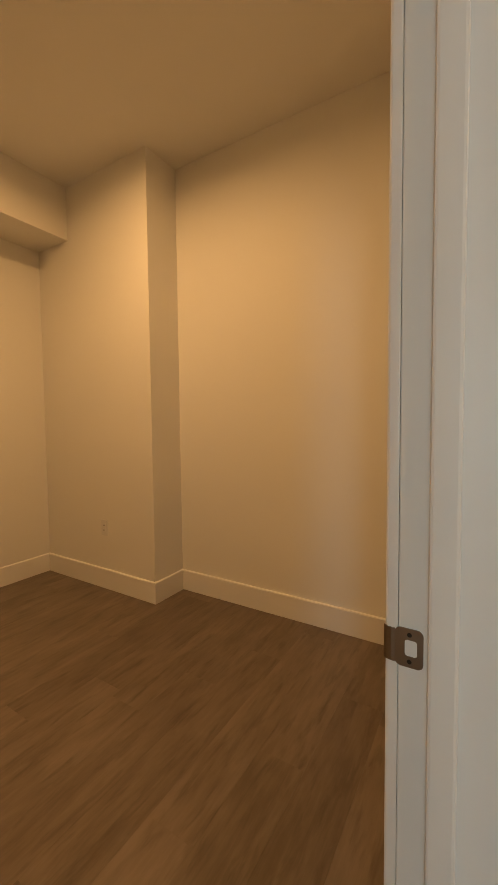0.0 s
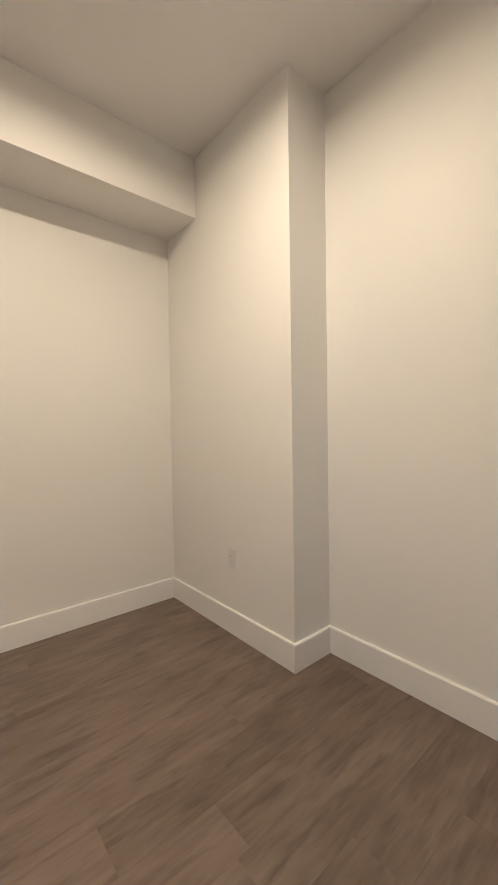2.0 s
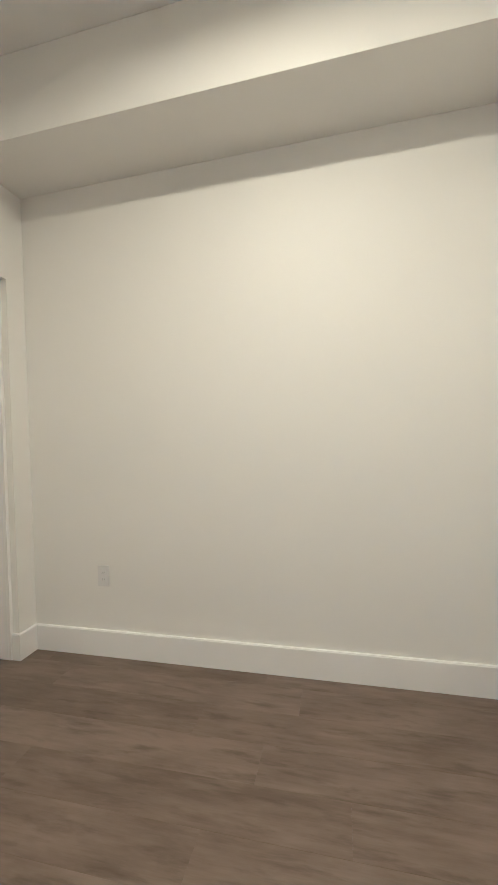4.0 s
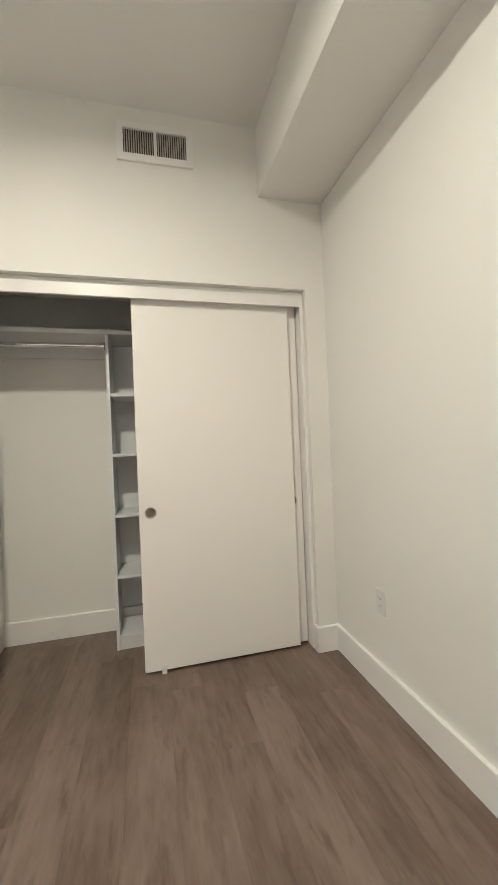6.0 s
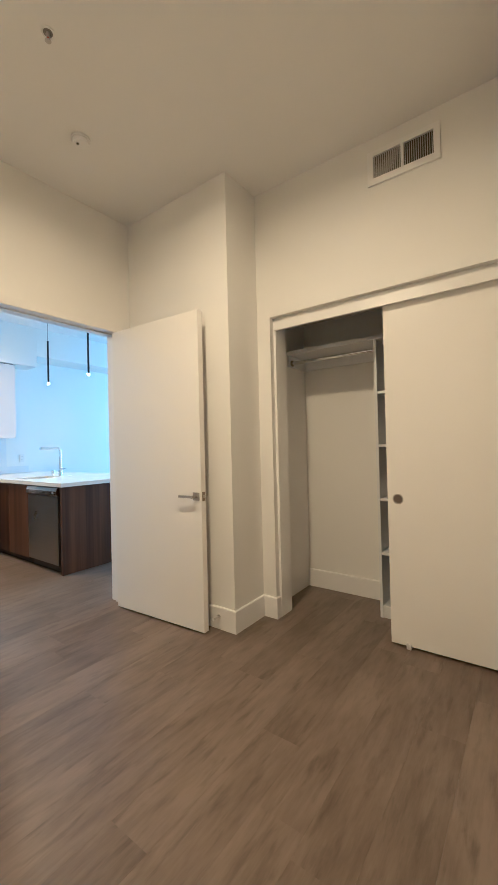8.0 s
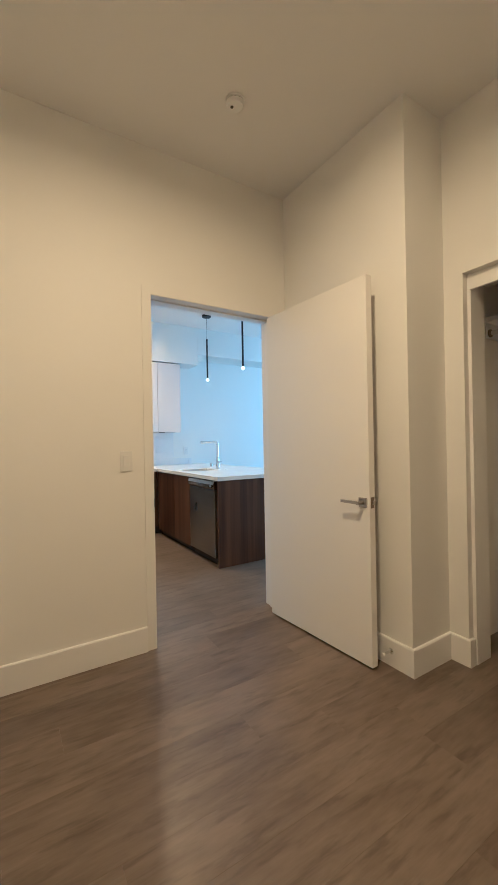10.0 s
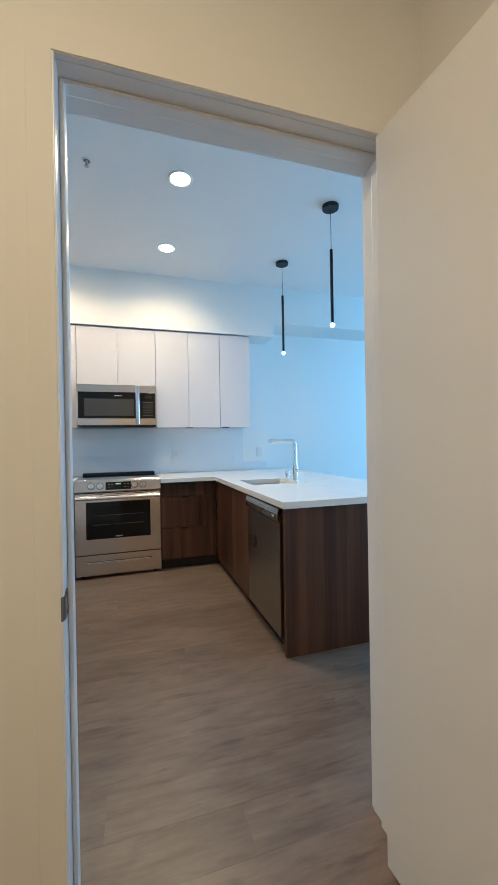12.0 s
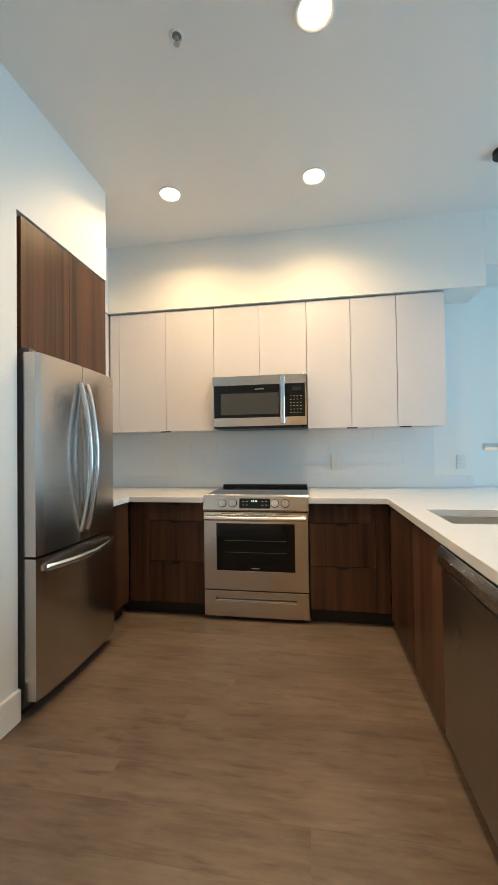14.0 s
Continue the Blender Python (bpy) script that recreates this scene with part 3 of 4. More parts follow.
outlet((BX2, 2.268, 0.455), -90, "white duplex outlet low on the bedroom pier")
outlet((-0.437, BYF, 0.447), 0, "white duplex outlet low on the far bedroom wall")
outlet((0.604, 0.0, 1.123), 180, "white rocker light switch beside the doorway", True)
outlet((1.22, KY + 0.009, 1.108), 180, "white outlet on the tiled kitchen backsplash")
outlet((-0.232, KY + 0.009, 1.108), 180, "white outlet on the tiled kitchen backsplash")
outlet((-1.25, KY, 1.108), 180, "white outlet on the painted wall end by the sink")

vent = thing("air_vent", (BX1, 2.043, 2.815), "white wall air grille with two banks of upright slats", "air vent")
part("backing", cuboid(BX1 - 0.0, BX1 + 0.0015, 1.88, 2.206, 2.752, 2.882), VENT_DARK, vent)
part("frame", cells((1.848, 1.882, 2.036, 2.052, 2.206, 2.240), (2.715, 2.752, 2.882, 2.912),
     lambda y, z: not (2.752 < z < 2.882 and (1.882 < y < 2.036 or 2.052 < y < 2.206)), BX1, BX1 + 0.016, (1, 2, 0)), TRIM, vent, bevel=0.002)
slat_mesh = None
for a in (1.882, 2.052):
    for i in range(13):
        y = a + 0.0075 + i * 0.0116
        if slat_mesh is None:
            s = part("slat", cuboid(-0.0050, 0.0050, -0.0012, 0.0012, -0.065, 0.065), GREY_SLAT, vent)
            s.matrix_basis = Matrix.Identity(4)
            s.data.transform(Matrix.Translation(vent.location))
            slat_mesh = s.data
        else:
            s = new("slat", slat_mesh)
            s.parent = vent
        s.matrix_basis = pose(0.0075, y - 2.043, 0.002, 0, 0, -18 if a < 2 else 18)


def downlight(x, y, label):
    d = thing("downlight", (x, y, CEIL), label, "ceiling light", "recessed ceiling lights")
    bm = bmesh.new()
    n = 40
    rings = []
    for r, z in ((0.084, 0.0), (0.084, -0.005), (0.079, -0.008), (0.074, -0.008), (0.061, -0.001)):
        rings.append([bm.verts.new((x + r * math.cos(2 * math.pi * i / n), y + r * math.sin(2 * math.pi * i / n), CEIL + z)) for i in range(n)])
    for r0, r1 in zip(rings, rings[1:]):
        for j in range(n):
            bm.faces.new((r0[j], r0[(j + 1) % n], r1[(j + 1) % n], r1[j]))
    bmesh.ops.recalc_face_normals(bm, faces=bm.faces)
    part("trim_ring", bm, PLASTIC, d, smooth=True)
    part("diffuser", cylinder((x, y, CEIL - 0.001), (x, y, CEIL - 0.004), 0.062, seg=40), LAMP_WHITE, d, "glowing warm diffuser")


downlight(*BED_LAMP, "lit round recessed bedroom ceiling lamp")
for x, y in KITCHEN_LAMPS:
    downlight(x, y, "lit round recessed kitchen ceiling lamp")


def sprinkler(x, y):
    s = thing("sprinkler_head", (x, y, CEIL), "fire sprinkler head with a white cup on the ceiling", "sprinkler")
    bm = bmesh.new()
    n = 28
    rings = [[bm.verts.new((x + r * math.cos(2 * math.pi * i / n), y + r * math.sin(2 * math.pi * i / n), CEIL + z)) for i in range(n)]
             for r, z in ((0.031, 0.0), (0.031, -0.003), (0.025, -0.005), (0.020, -0.001))]
    for r0, r1 in zip(rings, rings[1:]):
        for j in range(n):
            bm.faces.new((r0[j], r0[(j + 1) % n], r1[(j + 1) % n], r1[j]))
    bmesh.ops.recalc_face_normals(bm, faces=bm.faces)
    part("cup", bm, PLASTIC, s, smooth=True)
    part("recess", cylinder((x, y, CEIL - 0.0008), (x, y, CEIL - 0.0015), 0.0195), RECESS, s)
    part("body", cylinder((x, y, CEIL - 0.0016), (x, y, CEIL - 0.018), 0.008, 0.006), BRASS, s)
    for dx in (-0.009, 0.009):
        part("arm", cylinder((x + dx, y, CEIL - 0.010), (x + dx * 0.4, y, CEIL - 0.036), 0.002, seg=8), BRASS, s)
    part("bulb", cylinder((x, y, CEIL - 0.019), (x, y, CEIL - 0.035), 0.0028, seg=10), BULB, s, "red glass bulb")
    part("deflector", cylinder((x, y, CEIL - 0.036), (x, y, CEIL - 0.0375), 0.013), BRASS, s)


sprinkler(0.546, 0.962)
sprinkler(0.511, -1.64)
sm = thing("smoke_detector", (0.150, 0.538, CEIL), "flat white round smoke detector on the ceiling", "smoke detector")
part("base", cylinder((0.150, 0.538, CEIL), (0.150, 0.538, CEIL - 0.012), 0.052, seg=36), PLASTIC, sm)
part("cover", cylinder((0.150, 0.538, CEIL - 0.014), (0.150, 0.538, CEIL - 0.032), 0.048, 0.042, seg=36), PLASTIC, sm, bevel=0.003)
part("groove", cylinder((0.150, 0.538, CEIL - 0.012), (0.150, 0.538, CEIL - 0.014), 0.045, seg=36), VENT_DARK, sm)
part("test_button", cylinder((0.165, 0.530, CEIL - 0.032), (0.165, 0.530, CEIL - 0.035), 0.008), VENT_DARK, sm)

# ---- kitchen: worktops ----
TOP0, TOP1 = 0.852, 0.892
SINK = (-1.035, -0.645, -2.36, -1.945)
structure_top = thing("worktop_left", (1.4, -3.1, TOP0), "white quartz worktop between the range and the fridge", "worktop")
part("slab", cells((0.768, 1.33, 1.999), (KY + 0.001, -2.815, -2.508), lambda x, y: x > 1.33 or y < -2.815, TOP0, TOP1, (0, 1, 2)), QUARTZ, structure_top, bevel=0.003)
pen_top = thing("worktop_peninsula", (-1.0, -2.2, TOP0), "white quartz worktop with an undermount sink cut-out", "worktop")
part("slab", cells((-1.62, -1.346, SINK[0], SINK[1], -0.525, 0.002), (KL + 0.002, KY + 0.001, -2.815, SINK[2], SINK[3], -1.045),
     lambda x, y: (y > KY or x < -1.346) and (x < -0.525 or y < -2.815) and not (SINK[0] < x < SINK[1] and SINK[2] < y < SINK[3]), TOP0, TOP1, (0, 1, 2)), QUARTZ, pen_top, bevel=0.003)

# sink
sink = thing("kitchen_sink", (-0.84, -2.15, 0.66), "brushed steel undermount sink set in the peninsula worktop", "sink")
bm = bmesh.new()


def rounded(x0, x1, y0, y1, z, r=0.05, k=6):
    pts = []
    for cx, cy, a0 in ((x1 - r, y1 - r, 0), (x0 + r, y1 - r, 90), (x0 + r, y0 + r, 180), (x1 - r, y0 + r, 270)):
        for i in range(k + 1):
            a = radians(a0 + 90 * i / k)
            pts.append((cx + r * math.cos(a), cy + r * math.sin(a), z))
    return pts


sx0, sx1, sy0, sy1 = SINK
levels = [rounded(sx0 - 0.02, sx1 + 0.02, sy0 - 0.02, sy1 + 0.02, TOP0 - 0.001, 0.02), rounded(sx0 + 0.006, sx1 - 0.006, sy0 + 0.006, sy1 - 0.006, TOP0 - 0.001),
          rounded(sx0 + 0.010, sx1 - 0.010, sy0 + 0.010, sy1 - 0.010, 0.69), rounded(sx0 + 0.03, sx1 - 0.03, sy0 + 0.03, sy1 - 0.03, 0.665)]
vs = [[bm.verts.new(p) for p in lv] for lv in levels]
for r0, r1 in zip(vs, vs[1:]):
    for j in range(len(r0)):
        bm.faces.new((r0[j], r0[(j + 1) % len(r0)], r1[(j + 1) % len(r0)], r1[j]))
bm.faces.new(vs[-1])
part("bowl", bm, SINK_STEEL, sink, smooth=True)
part("drain", cylinder((-0.84, -2.15, 0.6655), (-0.84, -2.15, 0.668), 0.042), CHROME, sink)

fa = thing("kitchen_faucet", (-1.105, -2.16, TOP1), "tall chrome pull-out faucet with an L-shaped spout", "faucet")
fx, fy = -1.105, -2.16
part("base", cylinder((fx, fy, TOP1), (fx, fy, TOP1 + 0.125), 0.024, 0.021), CHROME, fa, smooth=True)
pts = [(fx, fy, TOP1 + 0.125), (fx, fy, TOP1 + 0.16), (fx, fy, TOP1 + 0.31)]
for i in range(1, 8):
    a = radians(90 * i / 7)
    pts.append((fx + 0.035 * (1 - math.cos(a)), fy, TOP1 + 0.31 + 0.035 * math.sin(a)))
pts.append((fx + 0.24, fy, TOP1 + 0.343))
bm = bmesh.new()
for a, b in zip(pts, pts[1:]):
    rod(bm, a, b, 0.0145)
part("neck", cylinder(pts[0], pts[1], 0.021, 0.0145), CHROME, fa, smooth=True)
part("spout", bm, CHROME, fa, smooth=True)
part("spray_head", cylinder((fx + 0.155, fy, TOP1 + 0.343), (fx + 0.242, fy, TOP1 + 0.341), 0.0165, 0.0175), CHROME, fa, smooth=True)
bm = rod(bmesh.new(), (fx, fy, TOP1 + 0.085), (fx, fy + 0.035, TOP1 + 0.085), 0.014)
rod(bm, (fx, fy + 0.03, TOP1 + 0.085), (fx - 0.01, fy + 0.10, TOP1 + 0.092), 0.008, 0.006)
part("lever", bm, CHROME, fa, smooth=True)
ag = thing("air_gap_cap", (-1.10, -2.33, TOP1), "small chrome air gap cap beside the faucet", "air gap")
part("cap", cylinder((-1.10, -2.33, TOP1), (-1.10, -2.33, TOP1 + 0.065), 0.021, 0.020), CHROME, ag, smooth=True, bevel=0.002)
sb = thing("air_switch_button", (-1.105, -1.94, TOP1), "flat chrome button set in the worktop", "button")
part("ring", cylinder((-1.105, -1.94, TOP1), (-1.105, -1.94, TOP1 + 0.004), 0.024), CHROME, sb, smooth=True)
part("button", cylinder((-1.105, -1.94, TOP1 + 0.004), (-1.105, -1.94, TOP1 + 0.008), 0.014), CHROME, sb, smooth=True)


# ---- kitchen: base cabinets ----
def pull(parent, x, y, z, axis, out):
    """A small dark finger tab on a front's top edge."""
    w = 0.036
    if axis == 0:
        bm = box(box(bmesh.new(), x - w, x + w, y - 0.004, y + out * 0.014, z, z + 0.003), x - w, x + w, y + out * 0.0105, y + out * 0.0145, z - 0.012, z + 0.003)
    else:
        bm = box(box(bmesh.new(), x - 0.004, x + out * 0.014, y - w, y + w, z, z + 0.003), x + out * 0.0105, x + out * 0.0145, y - w, y + w, z - 0.009, z + 0.003)
    part("pull", bm, BRONZE, parent, "dark bronze edge pull")


FY = -2.862


def drawer_unit(x0, x1, label):
    c = thing("drawer_cabinet", ((x0 + x1) / 2, FY, 0), label, "cabinet", "walnut base cabinets")
    part("body", cuboid(x0, x1, KY + 0.02, FY - 0.02, 0.10, TOP0 - 0.002), WALNUT, c)
    part("plinth", cuboid(x0, x1, FY - 0.075, FY - 0.06, 0.0, 0.099), DARK, c)
    for a, b in ((0.104, 0.405), (0.409, 0.706), (0.710, 0.842)):
        d = part("drawer", cuboid(x0 + 0.0015, x1 - 0.0015, FY - 0.019, FY, a, b), WALNUT, c, bevel=0.001)
        pull(d, (x0 + x1) / 2, FY, b + 0.0005, 0, 1)


drawer_unit(0.770, 1.195, "walnut three-drawer base cabinet beside the range")
drawer_unit(-0.452, -0.002, "walnut three-drawer base cabinet beside the range")


def filler(x0, x1, y0, y1, z0, z1, label):
    f = thing("filler_panel", ((x0 + x1) / 2, (y0 + y1) / 2, z0), label, "panel")
    part("board", cuboid(x0, x1, y0, y1, z0, z1), WALNUT, f, bevel=0.001)


filler(1.1965, 1.352, FY - 0.019, FY, 0.10, 0.848, "walnut filler panel in the cabinet corner")
filler(-0.545, -0.4535, FY - 0.019, FY, 0.10, 0.848, "walnut filler panel in the cabinet corner")
pl = tagged(part("corner_plinth", cuboid(1.196, 1.42, FY - 0.075, FY - 0.06, 0, 0.098), DARK), "dark recessed plinth in the cabinet corner", "plinth", "", "structure")
tagged(part("corner_plinth", cuboid(-0.60, -0.453, FY - 0.075, FY - 0.06, 0, 0.098), DARK), "dark recessed plinth in the cabinet corner", "plinth", "", "structure")
c = thing("corner_cabinet", (1.6, -2.68, 0), "walnut corner base cabinet next to the fridge", "cabinet", "walnut base cabinets")
part("body", cuboid(1.372, 1.98, -2.842, -2.51, 0.10, TOP0 - 0.002), WALNUT, c)
part("door", cuboid(1.352, 1.371, -2.842, -2.512, 0.104, 0.842), WALNUT, c, bevel=0.001)
part("plinth", cuboid(1.412, 1.427, -2.842, -2.512, 0, 0.099), DARK, c)

FX = -0.545
c = thing("sink_cabinet", (FX, -2.25, 0), "walnut two-door sink cabinet in the peninsula", "cabinet", "walnut base cabinets")
part("body", cells((-1.12, -1.06, -0.62, FX - 0.02), (-2.86, -2.39, -1.92, -1.762), lambda x, y: not (-1.06 < x < -0.62 and -2.39 < y < -1.92), 0.10, TOP0 - 0.002, (0, 1, 2)), WALNUT, c)
part("plinth", cuboid(FX - 0.06, FX - 0.045, -2.86, -1.762, 0, 0.099), DARK, c)
for a, b, py in ((-2.248, -1.766, -2.21), (-2.745, -2.251, -2.70)):
    d = part("door", cuboid(FX - 0.019, FX, a, b, 0.07, 0.842), WALNUT, c, bevel=0.001)
    pull(d, FX, py, 0.8425, 1, 1)
part("filler", cuboid(FX - 0.019, FX, -2.842, -2.748, 0.07, 0.842), WALNUT, c, bevel=0.001)
ep = thing("peninsula_end_panel", (-0.83, -1.09, 0), "walnut end panel closing the peninsula", "panel")
part("board", cuboid(-1.125, FX + 0.004, -1.103, -1.075, 0.0, TOP0 - 0.001), WALNUT, ep, bevel=0.001)
structure("wall_peninsula", cuboid(-1.20, -1.127, KL, -1.09, 0, TOP0 - 0.001), PAINT, "low white painted wall behind the peninsula cabinets")
baseboard([(-1.20, KL + T, -1.20, -1.09 + T), (-1.20, -1.09, -1.127, -1.09)], "white baseboard round the peninsula wall")

# dishwasher
dw = thing("dishwasher", (FX, -1.45, 0), "dark stainless dishwasher built in under the worktop", "dishwasher")
part("body", cuboid(-1.11, FX - 0.022, -1.755, -1.11, 0.10, TOP0 - 0.006), BLACK, dw)
part("door_panel", cuboid(FX - 0.02, FX + 0.010, -1.752, -1.142, 0.085, 0.752), STEEL_DARK, dw, bevel=0.003)
bm = bmesh.new()
prof = ((FX - 0.02, 0.758), (FX + 0.012, 0.758), (FX + 0.026, 0.772), (FX + 0.026, 0.808), (FX + 0.016, 0.842), (FX - 0.02, 0.842))
rs = [[bm.verts.new((x, y, z)) for x, z in prof] for y in (-1.755, -1.138)]
for j in range(6):
    bm.faces.new((rs[0][j], rs[0][(j + 1) % 6], rs[1][(j + 1) % 6], rs[1][j]))
bm.faces.new(rs[0][::-1]), bm.faces.new(rs[1])
bmesh.ops.recalc_face_normals(bm, faces=bm.faces)
cp = part("control_panel", bm, STEEL_H, dw, "lighter stainless top panel with a finger grip", bevel=0.003)
part("badge", cuboid(FX + 0.0225, FX + 0.0275, -1.215, -1.185, 0.785, 0.800), MARK, cp)
part("plinth", cuboid(FX - 0.06, FX - 0.04, -1.752, -1.142, 0.0, 0.084), BLACK, dw)

# range
R0, R1, RF = 0.006, 0.763, -2.845
rg = thing("electric_range", ((R0 + R1) / 2, -3.15, 0), "stainless slide-in electric range with a glass cooktop", "range")
part("body", cuboid(R0 + 0.004, R1 - 0.004, KY + 0.03, RF - 0.045, 0.035, 0.892), BLACK, rg)
part("cooktop", cuboid(R0, R1, KY + 0.055, RF - 0.06, 0.8935, 0.903), GLASS_BLACK, rg, bevel=0.002)
part("rear_vent", cuboid(R0 + 0.01, R1 - 0.01, KY + 0.03, KY + 0.105, 0.9035, 0.926), BLACK, rg, bevel=0.004)
bm = bmesh.new()
prof = ((RF - 0.07, 0.79), (RF + 0.004, 0.79), (RF + 0.006, 0.80), (RF - 0.018, 0.893), (RF - 0.026, 0.905), (RF - 0.07, 0.905))
rs = [[bm.verts.new((x, y, z)) for y, z in prof] for x in (R0 - 0.004, R1 + 0.004)]
for j in range(6):
    bm.faces.new((rs[0][j], rs[0][(j + 1) % 6], rs[1][(j + 1) % 6], rs[1][j]))
bm.faces.new(rs[0][::-1]), bm.faces.new(rs[1])
bmesh.ops.recalc_face_normals(bm, faces=bm.faces)
cp = part("control_panel", bm, STEEL_H, rg, bevel=0.002)
slope = math.degrees(math.atan2(0.024, 0.093))


def on_panel(bm, x, z, up=0.0):
    """Turns a piece made about the origin, facing +y, on to the sloping control panel."""
    y = RF + 0.006 - (z - 0.80) * 0.024 / 0.093
    bmesh.ops.transform(bm, matrix=pose(x, y, z, slope, 0, 0), verts=bm.verts)
    return bm


dp = part("display", on_panel(cuboid(-0.112, 0.112, 0, 0.003, -0.036, 0.036), 0.385, 0.845), GLASS_BLACK, cp, "black glass clock display", bevel=0.001)
for i, x in enumerate((0.405, 0.394, 0.380, 0.369)):
    part("digit", on_panel(cuboid(-0.003, 0.003, 0.003, 0.0036, -0.006, 0.006), x, 0.862), DIGIT, dp)
for i in range(14):
    x = 0.300 + (i % 7) * 0.028
    if 0.35 < x < 0.42:
        continue
    part("key_mark", on_panel(cuboid(-0.007, 0.007, 0.003, 0.0036, -0.0015, 0.0015), x, 0.858 if i < 7 else 0.834), MARK, dp)
for x in (0.165, 0.240, 0.545, 0.622):
    k = part("knob", on_panel(rod(rod(bmesh.new(), (0, 0, 0), (0, 0.010, 0), 0.027, 0.026), (0, 0.010, 0), (0, 0.030, 0), 0.021, 0.019), x, 0.846), CHROME, cp, "silver burner knob", smooth=True)
    # added black disc stands in for the shadow round the knob
    part("shade_ring", on_panel(rod(bmesh.new(), (0, 0.0002, 0), (0, 0.0022, 0), 0.0305, 0.030), x, 0.846), BLACK, k, "black ring painted as the knob's shadow on the panel")
    part("grip", on_panel(cuboid(-0.005, 0.005, 0.030, 0.036, -0.018, 0.018), x, 0.846), HANDLE_METAL, k, bevel=0.001)
    part("dial_mark", on_panel(cuboid(-0.020, 0.020, 0.0003, 0.0012, -0.0012, 0.0012), x, 0.878), MARK, cp)
od = part("oven_door", cells((R0, 0.100, 0.668, R1), (0.222, 0.36, 0.70, 0.782), lambda x, z: not (0.100 < x < 0.668 and 0.36 < z < 0.70), RF - 0.045, RF, (0, 2, 1)), STEEL_H, rg, bevel=0.002)
part("window_border", cells((0.1, 0.145, 0.623, 0.668), (0.36, 0.405, 0.655, 0.70), lambda x, z: not (0.145 < x < 0.623 and 0.405 < z < 0.655), RF - 0.012, RF - 0.003, (0, 2, 1)), GLASS_BLACK, od)
part("window", cuboid(0.1455, 0.6225, RF - 0.012, RF - 0.005, 0.4055, 0.6545), OVEN_GLASS, od)
for z in (0.49, 0.575):
    part("rack_bar", cuboid(0.16, 0.61, RF - 0.0052, RF - 0.0044, z, z + 0.003), RACK, od)
part("badge", cuboid(0.355, 0.415, RF - 0.003, RF - 0.002, 0.376, 0.382), MARK, od)
part("vent_slot", cuboid(0.14, 0.25, RF - 0.001, RF + 0.0006, 0.768, 0.773), BLACK, od)
part("vent_slot", cuboid(0.30, 0.47, RF - 0.001, RF + 0.0006, 0.768, 0.773), BLACK, od)
part("vent_slot", cuboid(0.52, 0.63, RF - 0.001, RF + 0.0006, 0.768, 0.773), BLACK, od)
hd = part("handle", sweep([(0.02 + 0.7285 * i / 24, RF + 0.040 + 0.012 * math.sin(math.pi * i / 24), 0.742) for i in range(25)], oval(0.011, 0.016)), HANDLE_METAL, od, "bowed stainless oven handle", smooth=True)
for x in (0.035, 0.733):
    part("handle_bracket", cuboid(x - 0.012, x + 0.012, RF, RF + 0.042, 0.729, 0.755), HANDLE_METAL, od, bevel=0.003)
dr = part("drawer", cells((R0, 0.095, 0.675, R1), (0.030, 0.140, 0.168, 0.213), lambda x, z: not (0.095 < x < 0.675 and 0.140 < z < 0.168), RF - 0.04, RF - 0.002, (0, 2, 1)), STEEL_H, rg, bevel=0.002)
part("grip_recess", cuboid(0.0955, 0.6745, RF - 0.038, RF - 0.025, 0.1405, 0.1675), STEEL_H, dr)
part("grip_lip", cuboid(0.0955, 0.6745, RF - 0.012, RF - 0.001, 0.1405, 0.150), HANDLE_METAL, dr, bevel=0.002)
for x in (0.06, 0.71):
    part("foot", cylinder((x, RF - 0.08, 0), (x, RF - 0.08, 0.036), 0.018), BLACK, rg)

# microwave
MF = -3.148
mw = thing("microwave", ((R0 + R1) / 2, -3.3, 1.41), "stainless over-range microwave under the white cabinets", "microwave")
part("body", cuboid(R0, R1, KY + 0.004, MF - 0.03, 1.412, 1.826), BLACK, mw)
part("top_strip", cuboid(R0, R1, MF - 0.029, MF, 1.752, 1.826), STEEL_H, mw, bevel=0.002)
part("bottom_strip", cuboid(R0, R1, MF - 0.029, MF, 1.421, 1.490), STEEL_H, mw, bevel=0.002)
wd = part("door", cuboid(0.172, R1 - 0.012, MF - 0.029, MF - 0.001, 1.4905, 1.7515), GLASS_BLACK, mw, bevel=0.001)
part("side_strip", cuboid(R1 - 0.0115, R1, MF - 0.029, MF, 1.4905, 1.7515), STEEL_H, mw)
part("side_strip", cuboid(R0, R0 + 0.0115, MF - 0.029, MF, 1.4905, 1.7515), STEEL_H, mw)
part("door_window", cuboid(0.225, 0.695, MF - 0.001, MF + 0.0006, 1.515, 1.685), SCREEN_GLASS, wd, "grey perforated screen behind glass")
part("badge", cuboid(0.345, 0.415, MF - 0.001, MF + 0.0004, 1.714, 1.720), MARK, wd)
kp = part("keypad", cuboid(R0 + 0.012, 0.171, MF - 0.029, MF - 0.001, 1.4905, 1.7515), GLASS_BLACK, mw, bevel=0.001)
for i in range(24):
    x, z = 0.045 + (i % 4) * 0.026, 1.52 + (i // 4) * 0.026
    part("key_mark", cuboid(x, x + 0.012, MF - 0.001, MF - 0.0004, z, z + 0.004), MARK, kp)
part("clock", cuboid(0.05, 0.12, MF - 0.001, MF - 0.0004, 1.695, 1.725), BLACK, kp)
